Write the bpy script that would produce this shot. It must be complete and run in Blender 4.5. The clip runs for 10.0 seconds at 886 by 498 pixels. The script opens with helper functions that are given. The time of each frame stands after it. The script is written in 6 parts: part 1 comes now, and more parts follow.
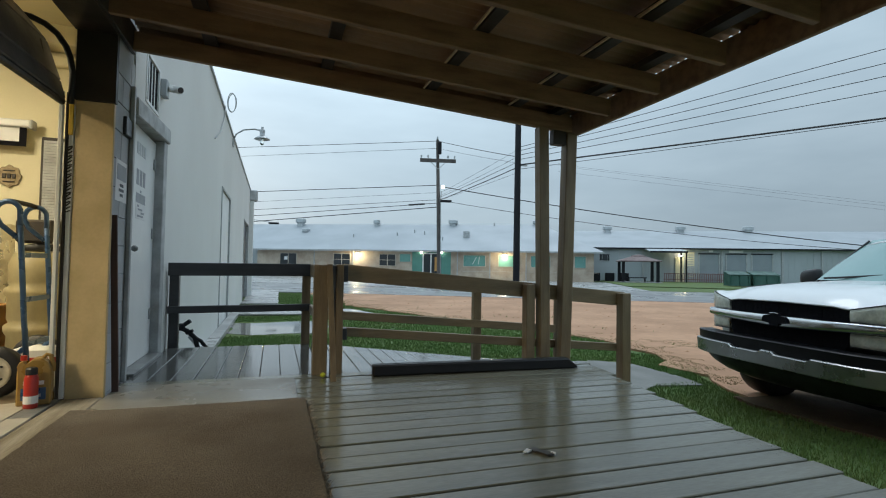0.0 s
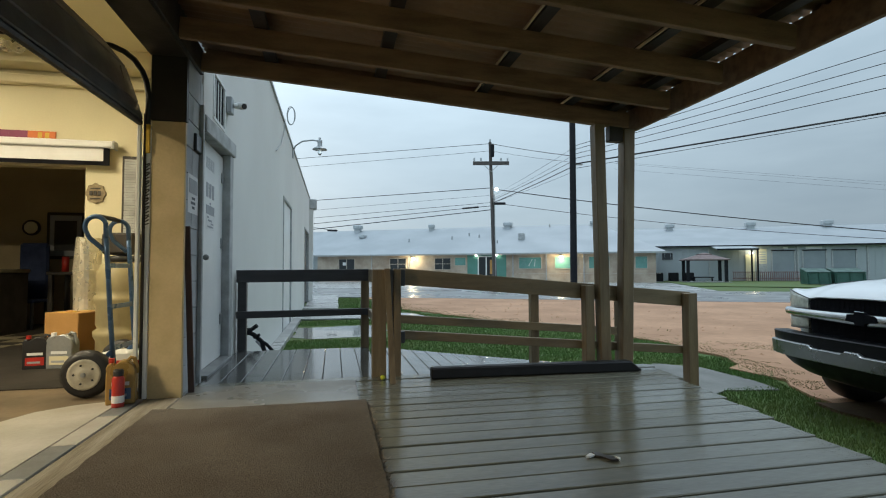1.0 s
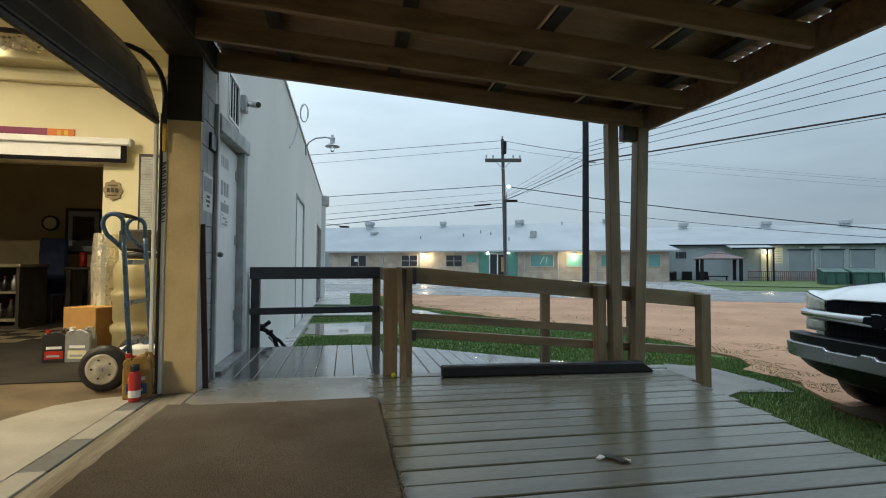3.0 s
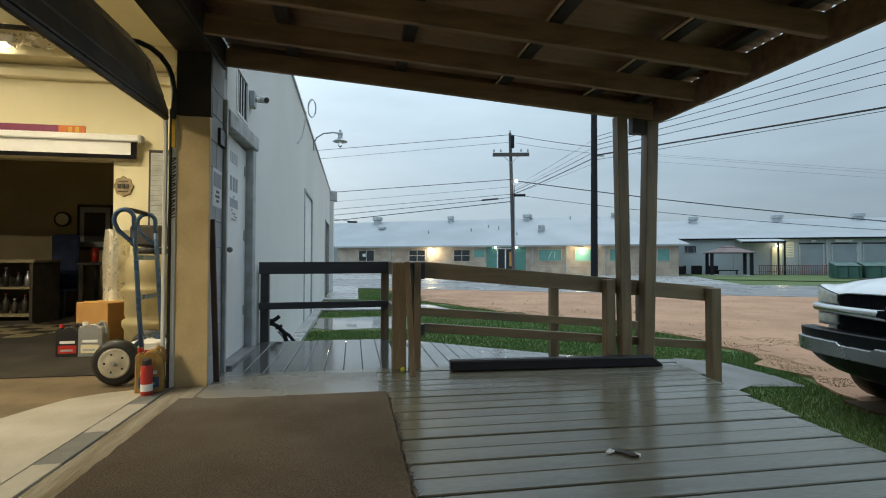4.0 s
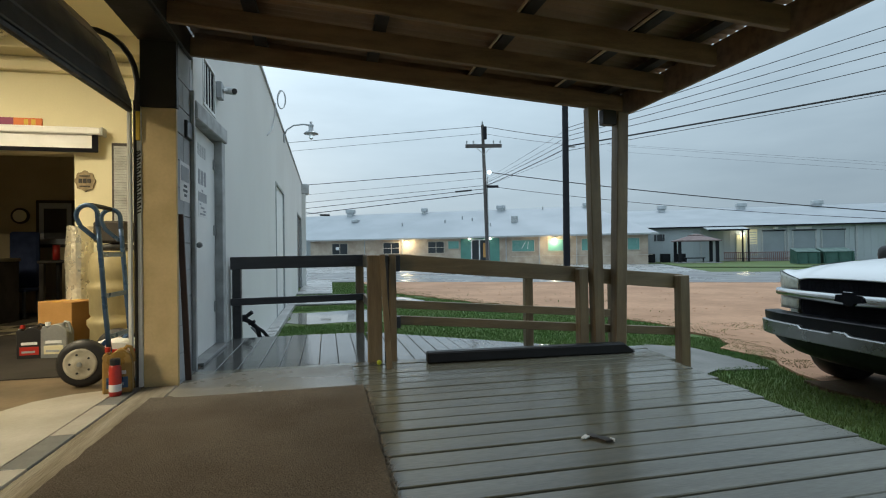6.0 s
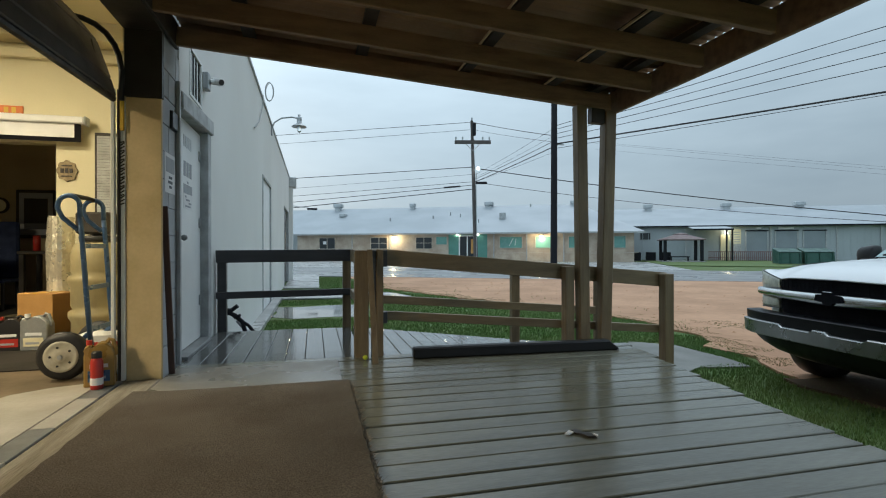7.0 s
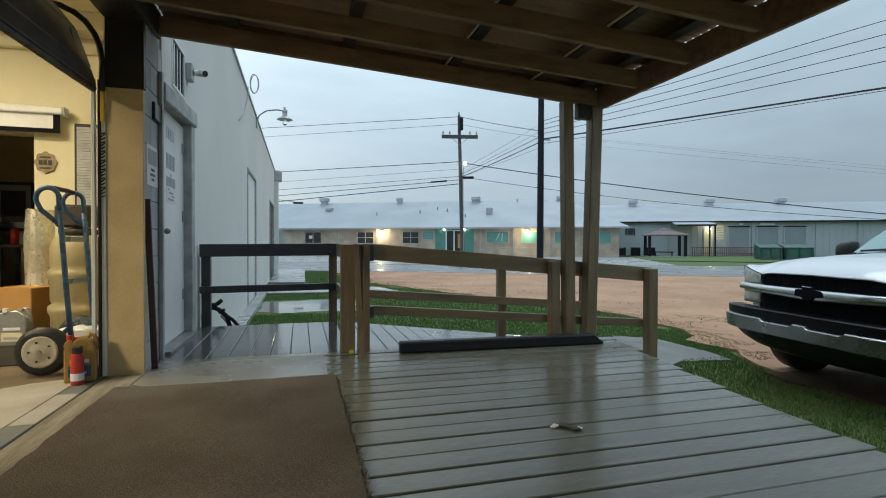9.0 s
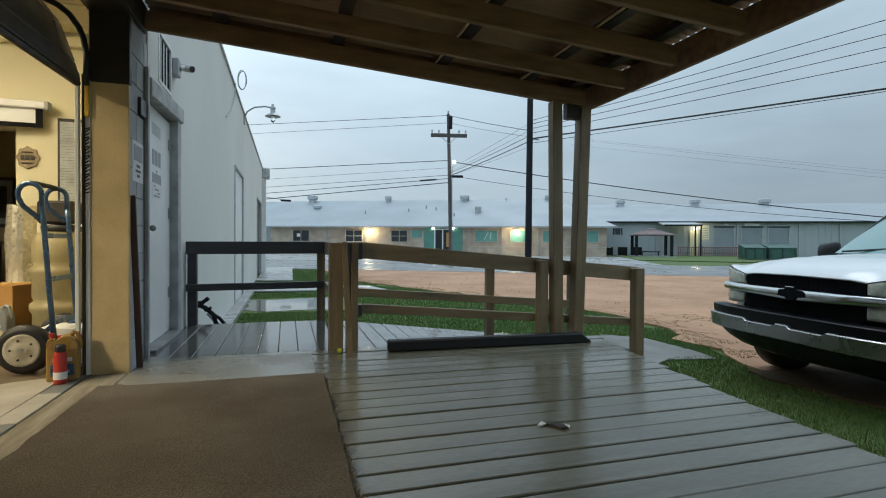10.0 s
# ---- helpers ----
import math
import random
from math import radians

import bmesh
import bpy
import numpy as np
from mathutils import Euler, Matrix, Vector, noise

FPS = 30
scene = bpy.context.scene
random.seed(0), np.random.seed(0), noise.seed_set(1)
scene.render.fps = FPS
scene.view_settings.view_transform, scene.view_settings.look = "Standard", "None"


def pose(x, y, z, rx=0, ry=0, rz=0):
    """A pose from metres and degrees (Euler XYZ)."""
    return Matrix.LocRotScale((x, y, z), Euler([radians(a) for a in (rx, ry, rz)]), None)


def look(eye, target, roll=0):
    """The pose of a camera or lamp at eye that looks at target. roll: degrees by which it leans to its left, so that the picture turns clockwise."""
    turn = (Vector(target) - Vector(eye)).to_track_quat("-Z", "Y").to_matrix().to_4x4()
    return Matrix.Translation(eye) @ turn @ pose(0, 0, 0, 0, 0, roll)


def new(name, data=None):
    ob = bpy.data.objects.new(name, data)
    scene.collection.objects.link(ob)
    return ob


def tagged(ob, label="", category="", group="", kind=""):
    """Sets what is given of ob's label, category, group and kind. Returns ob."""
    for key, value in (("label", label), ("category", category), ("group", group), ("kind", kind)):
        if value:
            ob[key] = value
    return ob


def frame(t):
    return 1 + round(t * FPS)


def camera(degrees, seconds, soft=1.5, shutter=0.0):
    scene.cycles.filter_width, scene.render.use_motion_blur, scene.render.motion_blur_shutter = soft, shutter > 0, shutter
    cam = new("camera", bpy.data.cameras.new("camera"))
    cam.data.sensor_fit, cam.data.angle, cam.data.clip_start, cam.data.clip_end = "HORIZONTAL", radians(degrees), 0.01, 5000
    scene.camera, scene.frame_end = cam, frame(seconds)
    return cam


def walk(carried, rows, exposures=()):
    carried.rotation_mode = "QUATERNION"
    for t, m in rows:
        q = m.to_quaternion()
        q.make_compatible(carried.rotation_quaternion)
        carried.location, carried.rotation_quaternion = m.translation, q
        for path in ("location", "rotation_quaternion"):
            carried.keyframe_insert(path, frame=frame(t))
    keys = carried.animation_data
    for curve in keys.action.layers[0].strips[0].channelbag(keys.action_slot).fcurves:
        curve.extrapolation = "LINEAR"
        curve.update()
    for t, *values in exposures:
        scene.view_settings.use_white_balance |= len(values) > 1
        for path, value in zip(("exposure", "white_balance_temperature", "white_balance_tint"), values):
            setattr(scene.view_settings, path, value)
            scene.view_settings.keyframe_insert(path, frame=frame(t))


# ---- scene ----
cam = camera(81.8, 10.0, soft=1.1)
PATH = [
    (0, (0.051, -0.107, 0.885), (0.676, 1.792, 0.954), 0.9),
    (0.5, (0.044, -0.109, 0.882), (0.572, 1.818, 0.964), 0.5),
    (1, (0.046, -0.113, 0.88), (0.464, 1.841, 0.961), -0.2),
    (1.5, (0.046, -0.111, 0.886), (0.437, 1.849, 0.982), -1.4),
    (2, (0.044, -0.117, 0.894), (0.451, 1.837, 1.017), -1.2),
    (2.5, (0.043, -0.124, 0.898), (0.443, 1.833, 0.994), -0.2),
    (4, (0.038, -0.12, 0.895), (0.383, 1.85, 0.943), 0.1),
    (4.5, (0.036, -0.118, 0.893), (0.384, 1.851, 0.935), 0.2),
    (5, (0.038, -0.117, 0.892), (0.401, 1.849, 0.927), -0.2),
    (5.5, (0.036, -0.117, 0.893), (0.433, 1.843, 0.92), -0.8),
    (6, (0.032, -0.117, 0.895), (0.476, 1.833, 0.911), -0.8),
    (7.5, (0.034, -0.12, 0.896), (0.532, 1.817, 0.889), 0.1),
    (8, (0.034, -0.118, 0.896), (0.538, 1.817, 0.884), 0.1),
    (8.5, (0.032, -0.115, 0.895), (0.551, 1.816, 0.877), 0.1),
    (9, (0.034, -0.117, 0.895), (0.574, 1.808, 0.873), 0.1),
    (9.5, (0.029, -0.12, 0.895), (0.598, 1.797, 0.869), 0.2),
    (10, (0.031, -0.119, 0.895), (0.614, 1.794, 0.868), 0.4),
]
walk(cam, [(t, look(eye, target, roll)) for t, eye, target, roll in PATH])

# ---- world, sun, lamps ----
world = bpy.data.worlds.new("overcast_dusk")
scene.world = world
world.use_nodes = True
wn, wl = world.node_tree.nodes, world.node_tree.links
wn.clear()
w_out = wn.new("ShaderNodeOutputWorld")
w_bg = wn.new("ShaderNodeBackground")
w_sky = wn.new("ShaderNodeTexSky")
w_sky.sky_type = "NISHITA"
w_sky.sun_disc = False
w_sky.sun_elevation, w_sky.sun_rotation = radians(12), radians(-20)
w_sky.air_density, w_sky.dust_density = 1.0, 3.0
w_co = wn.new("ShaderNodeTexCoord")
w_map = wn.new("ShaderNodeMapping")
w_map.inputs["Scale"].default_value = (1.2, 1.2, 5.0)
w_noise = wn.new("ShaderNodeTexNoise")
w_noise.inputs["Scale"].default_value = 1.6
w_noise.inputs["Detail"].default_value = 5
w_noise.inputs["Roughness"].default_value = 0.55
w_ramp = wn.new("ShaderNodeValToRGB")
w_ramp.color_ramp.elements[0].position, w_ramp.color_ramp.elements[0].color = 0.30, (0.317, 0.416, 0.493, 1)
w_ramp.color_ramp.elements[1].position, w_ramp.color_ramp.elements[1].color = 0.70, (0.42, 0.535, 0.618, 1)
w_sep = wn.new("ShaderNodeSeparateXYZ")
w_grad = wn.new("ShaderNodeMapRange")
w_grad.inputs["From Min"].default_value, w_grad.inputs["From Max"].default_value = -0.1, 0.55
w_grad.inputs["To Min"].default_value, w_grad.inputs["To Max"].default_value = 0.50, 1.38
w_side = wn.new("ShaderNodeMapRange")
w_side.inputs["From Min"].default_value, w_side.inputs["From Max"].default_value = -0.2, 0.9
w_side.inputs["To Min"].default_value, w_side.inputs["To Max"].default_value = 1.25, 0.78
w_mul0 = wn.new("ShaderNodeMath")
w_mul0.operation = "MULTIPLY"
w_mul = wn.new("ShaderNodeVectorMath")
w_mul.operation = "SCALE"
w_mix = wn.new("ShaderNodeMix")
w_mix.data_type = "RGBA"
w_mix.inputs[0].default_value = 0.97
w_sc = wn.new("ShaderNodeVectorMath")
w_sc.operation = "SCALE"
w_sc.inputs["Scale"].default_value = 0.10
wl.new(w_co.outputs["Generated"], w_map.inputs["Vector"])
wl.new(w_map.outputs["Vector"], w_noise.inputs["Vector"])
wl.new(w_noise.outputs["Fac"], w_ramp.inputs["Fac"])
wl.new(w_co.outputs["Generated"], w_sep.inputs[0])
wl.new(w_sep.outputs["Z"], w_grad.inputs["Value"])
wl.new(w_sep.outputs["X"], w_side.inputs["Value"])
wl.new(w_grad.outputs["Result"], w_mul0.inputs[0])
wl.new(w_side.outputs["Result"], w_mul0.inputs[1])
wl.new(w_ramp.outputs["Color"], w_mul.inputs[0])
wl.new(w_mul0.outputs[0], w_mul.inputs["Scale"])
wl.new(w_sky.outputs["Color"], w_sc.inputs[0])
wl.new(w_sc.outputs[0], w_mix.inputs[6])
wl.new(w_mul.outputs[0], w_mix.inputs[7])
wl.new(w_mix.outputs[2], w_bg.inputs["Color"])
w_bg.inputs["Strength"].default_value = 1.0
wl.new(w_bg.outputs[0], w_out.inputs["Surface"])

sun_data = bpy.data.lights.new("sun", "SUN")
sun_data.energy, sun_data.angle, sun_data.color = 0.5, radians(25), (0.92, 0.96, 1.0)
sun = new("sun", sun_data)
sun.matrix_world = look((0, 0, 30), (-8, -12, 0))
scene.view_settings.exposure = 0.55


# ---- materials ----
def mat(name, col, rough=0.6, metal=0.0, var=0.15, scale=6.0, bump=0.1, fine=60.0, col2=None, stretch=(1, 1, 1), spec=0.5,
        island=0.0, wet=0.0):
    """A procedural surface: two scales of colour change, fine relief; wet: how far patches of it are smooth with rain."""
    m = bpy.data.materials.new(name)
    m.use_nodes = True
    n, l = m.node_tree.nodes, m.node_tree.links
    b = n["Principled BSDF"]
    co = n.new("ShaderNodeTexCoord")
    mp = n.new("ShaderNodeMapping")
    mp.inputs["Scale"].default_value = stretch
    l.new(co.outputs["Object"], mp.inputs["Vector"])
    big, sml = n.new("ShaderNodeTexNoise"), n.new("ShaderNodeTexNoise")
    big.inputs["Scale"].default_value, sml.inputs["Scale"].default_value = scale, fine
    big.inputs["Detail"].default_value, sml.inputs["Detail"].default_value = 4, 3
    for t in (big, sml):
        l.new(mp.outputs["Vector"], t.inputs["Vector"])
    mix = n.new("ShaderNodeMix")
    mix.data_type = "RGBA"
    c2 = col2 or tuple(c * (1 - var * 1.6) for c in col)
    mix.inputs[6].default_value, mix.inputs[7].default_value = (*col, 1), (*c2, 1)
    sharp = n.new("ShaderNodeMapRange")
    sharp.inputs["From Min"].default_value, sharp.inputs["From Max"].default_value = 0.35, 0.68
    l.new(big.outputs["Fac"], sharp.inputs["Value"])
    l.new(sharp.outputs["Result"], mix.inputs[0])
    hsv = n.new("ShaderNodeHueSaturation")
    val = n.new("ShaderNodeMapRange")
    val.inputs["To Min"].default_value, val.inputs["To Max"].default_value = 1 - var, 1 + var
    l.new(sml.outputs["Fac"], val.inputs["Value"])
    if island:
        info = n.new("ShaderNodeObjectInfo")
        geo = n.new("ShaderNodeNewGeometry")
        add = n.new("ShaderNodeMath")
        add.operation = "ADD"
        l.new(info.outputs["Random"], add.inputs[0])
        l.new(geo.outputs["Random Per Island"], add.inputs[1])
        sc = n.new("ShaderNodeMapRange")
        sc.inputs["From Max"].default_value = 2.0
        sc.inputs["To Min"].default_value, sc.inputs["To Max"].default_value = 1 - island, 1 + island
        l.new(add.outputs[0], sc.inputs["Value"])
        mul = n.new("ShaderNodeMath")
        mul.operation = "MULTIPLY"
        l.new(val.outputs["Result"], mul.inputs[0])
        l.new(sc.outputs["Result"], mul.inputs[1])
        l.new(mul.outputs[0], hsv.inputs["Value"])
    else:
        l.new(val.outputs["Result"], hsv.inputs["Value"])
    l.new(mix.outputs[2], hsv.inputs["Color"])
    l.new(hsv.outputs["Color"], b.inputs["Base Color"])
    rr = n.new("ShaderNodeMapRange")
    rr.inputs["From Min"].default_value, rr.inputs["From Max"].default_value = 0.4, 0.62
    rr.inputs["To Min"].default_value, rr.inputs["To Max"].default_value = max(0.03, rough - 0.08 - wet), min(1.0, rough + 0.06)
    l.new(big.outputs["Fac"], rr.inputs["Value"])
    l.new(rr.outputs["Result"], b.inputs["Roughness"])
    b.inputs["Metallic"].default_value = metal
    b.inputs["Specular IOR Level"].default_value = spec
    if bump:
        bp = n.new("ShaderNodeBump")
        bp.inputs["Strength"].default_value, bp.inputs["Distance"].default_value = bump, 0.01
        l.new(sml.outputs["Fac"], bp.inputs["Height"])
        l.new(bp.outputs["Normal"], b.inputs["Normal"])
    return m


def glow(name, col, strength):
    m = bpy.data.materials.new(name)
    m.use_nodes = True
    b = m.node_tree.nodes["Principled BSDF"]
    b.inputs["Base Color"].default_value = (*col, 1)
    b.inputs["Emission Color"].default_value = (*col, 1)
    b.inputs["Emission Strength"].default_value = strength
    return m


def glass(name, col=(0.9, 0.95, 0.95), rough=0.02):
    m = bpy.data.materials.new(name)
    m.use_nodes = True
    b = m.node_tree.nodes["Principled BSDF"]
    b.inputs["Base Color"].default_value = (*col, 1)
    b.inputs["Transmission Weight"].default_value = 1.0
    b.inputs["Roughness"].default_value = rough
    b.inputs["IOR"].default_value = 1.45
    return m


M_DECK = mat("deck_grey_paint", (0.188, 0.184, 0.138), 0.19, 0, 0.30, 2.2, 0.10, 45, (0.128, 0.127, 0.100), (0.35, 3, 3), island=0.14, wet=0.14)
# deck grey darkened: the landing's dark reflections are put into the colour
M_DECK_Y = mat("landing_grey_darkened", (0.092, 0.095, 0.092), 0.09, 0, 0.30, 2.0, 0.04, 45, (0.062, 0.065, 0.064), (3, 0.35, 3), island=0.2, wet=0.15)
# the same grey made lighter, with sky sheen put into the ramp's colour
M_RAMP = mat("ramp_grey_sky_toned", (0.20, 0.20, 0.19), 0.12, 0, 0.30, 2.0, 0.05, 45, (0.15, 0.152, 0.145), (3, 0.35, 3), island=0.14, wet=0.15)
M_RAIL = mat("brown_stained_timber", (0.225, 0.165, 0.090), 0.5, 0, 0.22, 3, 0.25, 30, (0.15, 0.105, 0.056), (0.5, 5, 5), island=0.1)
M_POST = mat("brown_stained_post", (0.225, 0.165, 0.092), 0.5, 0, 0.22, 3, 0.25, 30, (0.145, 0.10, 0.056), (5, 5, 0.5), island=0.1)
M_DARKRAIL = mat("dark_wet_timber_and_shade", (0.045, 0.045, 0.05), 0.4, 0, 0.15, 5, 0.2, 70, None, (1, 6, 6))
M_ROOFWOOD = mat("roof_timber", (0.25, 0.163, 0.092), 0.7, 0, 0.25, 3, 0.25, 40, (0.16, 0.10, 0.057), (1, 6, 6), island=0.12)
M_LITEDGE = mat("lit_edge_wood", (0.62, 0.50, 0.34), 0.7, 0, 0.1, 5, 0.1, 50)
M_SHEET = mat("roof_sheet_metal", (0.32, 0.205, 0.115), 0.75, 0.0, 0.12, 3, 0.08, 30)
M_STUCCO = mat("white_stucco", (0.67, 0.68, 0.665), 0.85, 0, 0.06, 0.5, 0.45, 60, (0.625, 0.63, 0.615), (1, 1, 0.8))
M_BLOCK = mat("grey_painted_block", (0.42, 0.44, 0.46), 0.8, 0, 0.08, 5, 0.4, 80)
M_TRIM = mat("grey_weathered_trim", (0.42, 0.44, 0.45), 0.65, 0, 0.14, 7, 0.2, 60, (0.30, 0.31, 0.31))
M_DOOR = mat("white_door_paint", (0.74, 0.76, 0.76), 0.45, 0, 0.04, 2, 0.05, 50)
M_TAN = mat("tan_jamb_paint", (0.68, 0.53, 0.30), 0.6, 0, 0.09, 3, 0.15, 50, (0.52, 0.40, 0.21))
M_OXBLOOD = mat("dark_red_timber", (0.085, 0.042, 0.034), 0.6, 0, 0.25, 4, 0.2, 40, (0.05, 0.028, 0.024), (5, 5, 0.5))
M_DKBROWN = mat("dark_brown_paint", (0.035, 0.028, 0.022), 0.6, 0, 0.15, 4, 0.15, 50)
M_GDOOR = mat("dark_grey_door_paint", (0.085, 0.08, 0.072), 0.55, 0, 0.12, 4, 0.15, 50)
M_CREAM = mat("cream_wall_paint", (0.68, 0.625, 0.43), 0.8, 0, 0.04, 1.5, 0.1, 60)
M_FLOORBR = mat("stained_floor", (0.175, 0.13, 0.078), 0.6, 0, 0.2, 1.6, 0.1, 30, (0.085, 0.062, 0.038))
# tan toned down: the far room's weak light is put into the colour
M_ROOMTAN = mat("tan_wall_toned_dim", (0.44, 0.36, 0.22), 0.85, 0, 0.08, 2, 0.1, 40)
M_CONC = mat("garage_concrete", (0.44, 0.43, 0.39), 0.6, 0, 0.1, 2.0, 0.15, 40, (0.33, 0.30, 0.25))
# near-black: the far room's lack of light is put into the floor colour
M_DIMFLOOR = mat("dimmed_inner_floor", (0.02, 0.016, 0.012), 0.9, 0, 0.2, 2, 0.1, 40)
M_SILL = mat("worn_timber_sill", (0.27, 0.243, 0.188), 0.8, 0, 0.35, 3, 0.6, 22, (0.17, 0.14, 0.095), (5, 0.5, 5))
M_COVER = mat("grey_cover_sheet", (0.215, 0.20, 0.162), 0.36, 0, 0.12, 1.6, 0.1, 40, (0.17, 0.16, 0.135), wet=0.1)
M_TILE = mat("dull_cream_tile", (0.22, 0.19, 0.12), 0.5, 0, 0.1, 4, 0.05, 30)
M_PLATE = mat("grey_metal_plate", (0.20, 0.21, 0.21), 0.45, 0.3, 0.1, 5, 0.1, 60)
M_MAT = mat("brown_carpet_mat", (0.158, 0.131, 0.102), 0.95, 0, 0.85, 1.3, 1.0, 150, (0.092, 0.075, 0.058), spec=0.1)
M_FRINGE = mat("frayed_thread", (0.30, 0.24, 0.17), 0.9, 0, 0.2, 20, 0, 60, island=0.3)
M_RUBBER = mat("black_rubber", (0.018, 0.018, 0.02), 0.5, 0, 0.2, 8, 0.2, 60)
M_BAR = mat("black_painted_beam", (0.013, 0.013, 0.015), 0.45, 0, 0.2, 6, 0.15, 50, spec=0.3)
M_DIRT = mat("orange_dirt", (0.46, 0.252, 0.140), 0.85, 0, 0.22, 0.6, 0.5, 7, (0.34, 0.185, 0.105))
M_SHADEDIRT = mat("shaded_wet_dirt", (0.12, 0.078, 0.05), 0.9, 0, 0.3, 1.5, 0.8, 12, (0.075, 0.052, 0.033), spec=0.1)
M_STRAW = mat("straw_green_weed", (0.17, 0.175, 0.062), 0.8, 0, 0.25, 2, 0.0, 30, (0.24, 0.17, 0.085), island=0.2)
M_ROAD = mat("wet_road", (0.20, 0.20, 0.195), 0.42, 0, 0.1, 0.3, 0.1, 20, (0.15, 0.15, 0.155), wet=0.12)
M_PAVE = mat("wet_concrete_slab", (0.33, 0.33, 0.32), 0.42, 0, 0.1, 1.2, 0.15, 30, (0.26, 0.26, 0.26), wet=0.1)
M_GRASS = mat("grass_blades", (0.072, 0.155, 0.028), 0.65, 0, 0.25, 0.9, 0.0, 30, (0.115, 0.168, 0.044), island=0.22)
M_SOIL = mat("grassy_soil", (0.062, 0.125, 0.024), 0.9, 0, 0.3, 1.5, 0.5, 18, (0.10, 0.125, 0.035))
M_PUDDLE = mat("puddle_water", (0.16, 0.15, 0.13), 0.06, 0, 0.1, 1, 0.0, 20)
M_TRUCK = mat("white_truck_paint", (0.76, 0.77, 0.78), 0.16, 0, 0.015, 2, 0.0, 30)
M_CHROME = mat("chrome", (0.55, 0.56, 0.57), 0.2, 1.0, 0.03, 5, 0.0, 30)
M_BUMPER = mat("dull_chrome", (0.36, 0.365, 0.36), 0.32, 0.9, 0.06, 5, 0.0, 30)
M_BLACKPL = mat("black_plastic", (0.018, 0.018, 0.02), 0.45, 0, 0.1, 8, 0.1, 60)
M_GRILLE = mat("black_grille", (0.010, 0.010, 0.013), 0.7, 0, 0.1, 8, 0.1, 60, spec=0.05)
M_PAD = mat("satin_black_bumper", (0.010, 0.010, 0.012), 0.42, 0, 0.1, 8, 0.05, 60, spec=0.2)
M_BUCKET = mat("headlight_bucket", (0.85, 0.85, 0.74), 0.3, 0.15, 0.2, 26, 0.4, 90, (0.62, 0.62, 0.54))
# reflector brightness is put into the lens as a pale body colour
M_LENS = mat("brightened_headlight_lens", (0.80, 0.80, 0.70), 0.12, 0, 0.22, 16, 0.15, 55, (0.55, 0.56, 0.49))
M_LENS.node_tree.nodes["Principled BSDF"].inputs["Transmission Weight"].default_value = 0.35
M_AUTOGLASS = mat("windshield", (0.20, 0.33, 0.325), 0.03, 0.0, 0.03, 2, 0, 20, spec=0.8)
M_STONE = mat("limestone_facade", (0.46, 0.39, 0.31), 0.85, 0, 0.14, 1.2, 0.3, 6, (0.34, 0.27, 0.21), island=0.2)
M_ROOFMET = mat("pale_metal_roof", (0.34, 0.37, 0.395), 0.55, 0.1, 0.04, 0.3, 0.0, 8)
M_GREYMET = mat("grey_metal_siding", (0.36, 0.40, 0.42), 0.55, 0.1, 0.05, 0.4, 0.0, 8)
M_DKGLASS = mat("dark_window", (0.02, 0.025, 0.03), 0.08, 0, 0.1, 1, 0, 10)
M_TEAL = mat("teal_paint", (0.085, 0.25, 0.205), 0.6, 0, 0.10, 1, 0, 8)
M_TEALPANE = mat("teal_window_film", (0.14, 0.34, 0.30), 0.25, 0, 0.15, 0.7, 0, 8, (0.10, 0.25, 0.23))
M_WHITE = mat("white_trim", (0.72, 0.73, 0.72), 0.5, 0, 0.04, 3, 0.05, 30)
M_POLE = mat("weathered_pole_wood", (0.10, 0.09, 0.085), 0.85, 0, 0.2, 4, 0.4, 40, None, (6, 6, 0.5))
M_STEELPOLE = mat("black_steel_pole", (0.012, 0.013, 0.017), 0.6, 0.0, 0.1, 4, 0.1, 40, spec=0.2)
M_WIRE = mat("cable_black", (0.02, 0.02, 0.022), 0.6, 0, 0.1, 4, 0, 20)
# paler than the galvanised steel: distance haze put into the vents' colour
M_HAZEVENT = mat("hazed_vent_metal", (0.48, 0.51, 0.53), 0.6, 0.2, 0.1, 2, 0.05, 10)
M_SLAB = mat("dark_wet_slab", (0.235, 0.235, 0.22), 0.75, 0, 0.15, 1.5, 0.3, 30, (0.17, 0.17, 0.16), spec=0.2)
M_GALV = mat("galvanised_steel", (0.38, 0.40, 0.41), 0.45, 0.6, 0.12, 6, 0.1, 40)
M_RED = mat("red_plastic", (0.45, 0.03, 0.02), 0.4, 0, 0.1, 6, 0.05, 40)
M_GOLD = mat("gold_plastic", (0.34, 0.21, 0.055), 0.35, 0.1, 0.1, 6, 0.05, 40)
M_BLUE = mat("blue_steel_tube", (0.045, 0.10, 0.21), 0.35, 0.3, 0.1, 9, 0.05, 40)
M_PLAQUE = mat("dull_bronze", (0.26, 0.20, 0.11), 0.5, 0.3, 0.2, 20, 0.3, 60)
M_CARD = mat("cardboard", (0.45, 0.24, 0.075), 0.85, 0, 0.08, 5, 0.1, 60)
M_RIM = mat("cream_rim_paint", (0.52, 0.49, 0.40), 0.45, 0, 0.2, 9, 0.1, 40, (0.36, 0.33, 0.25))
M_DRUM = mat("tan_plastic_drum", (0.40, 0.34, 0.19), 0.4, 0, 0.12, 5, 0.08, 40)
M_FOIL = mat("shiny_foil", (0.85, 0.80, 0.66), 0.34, 0.7, 0.15, 14, 0.6, 30)
M_PAPER = mat("white_paper", (0.74, 0.75, 0.76), 0.7, 0, 0.03, 8, 0.02, 40)
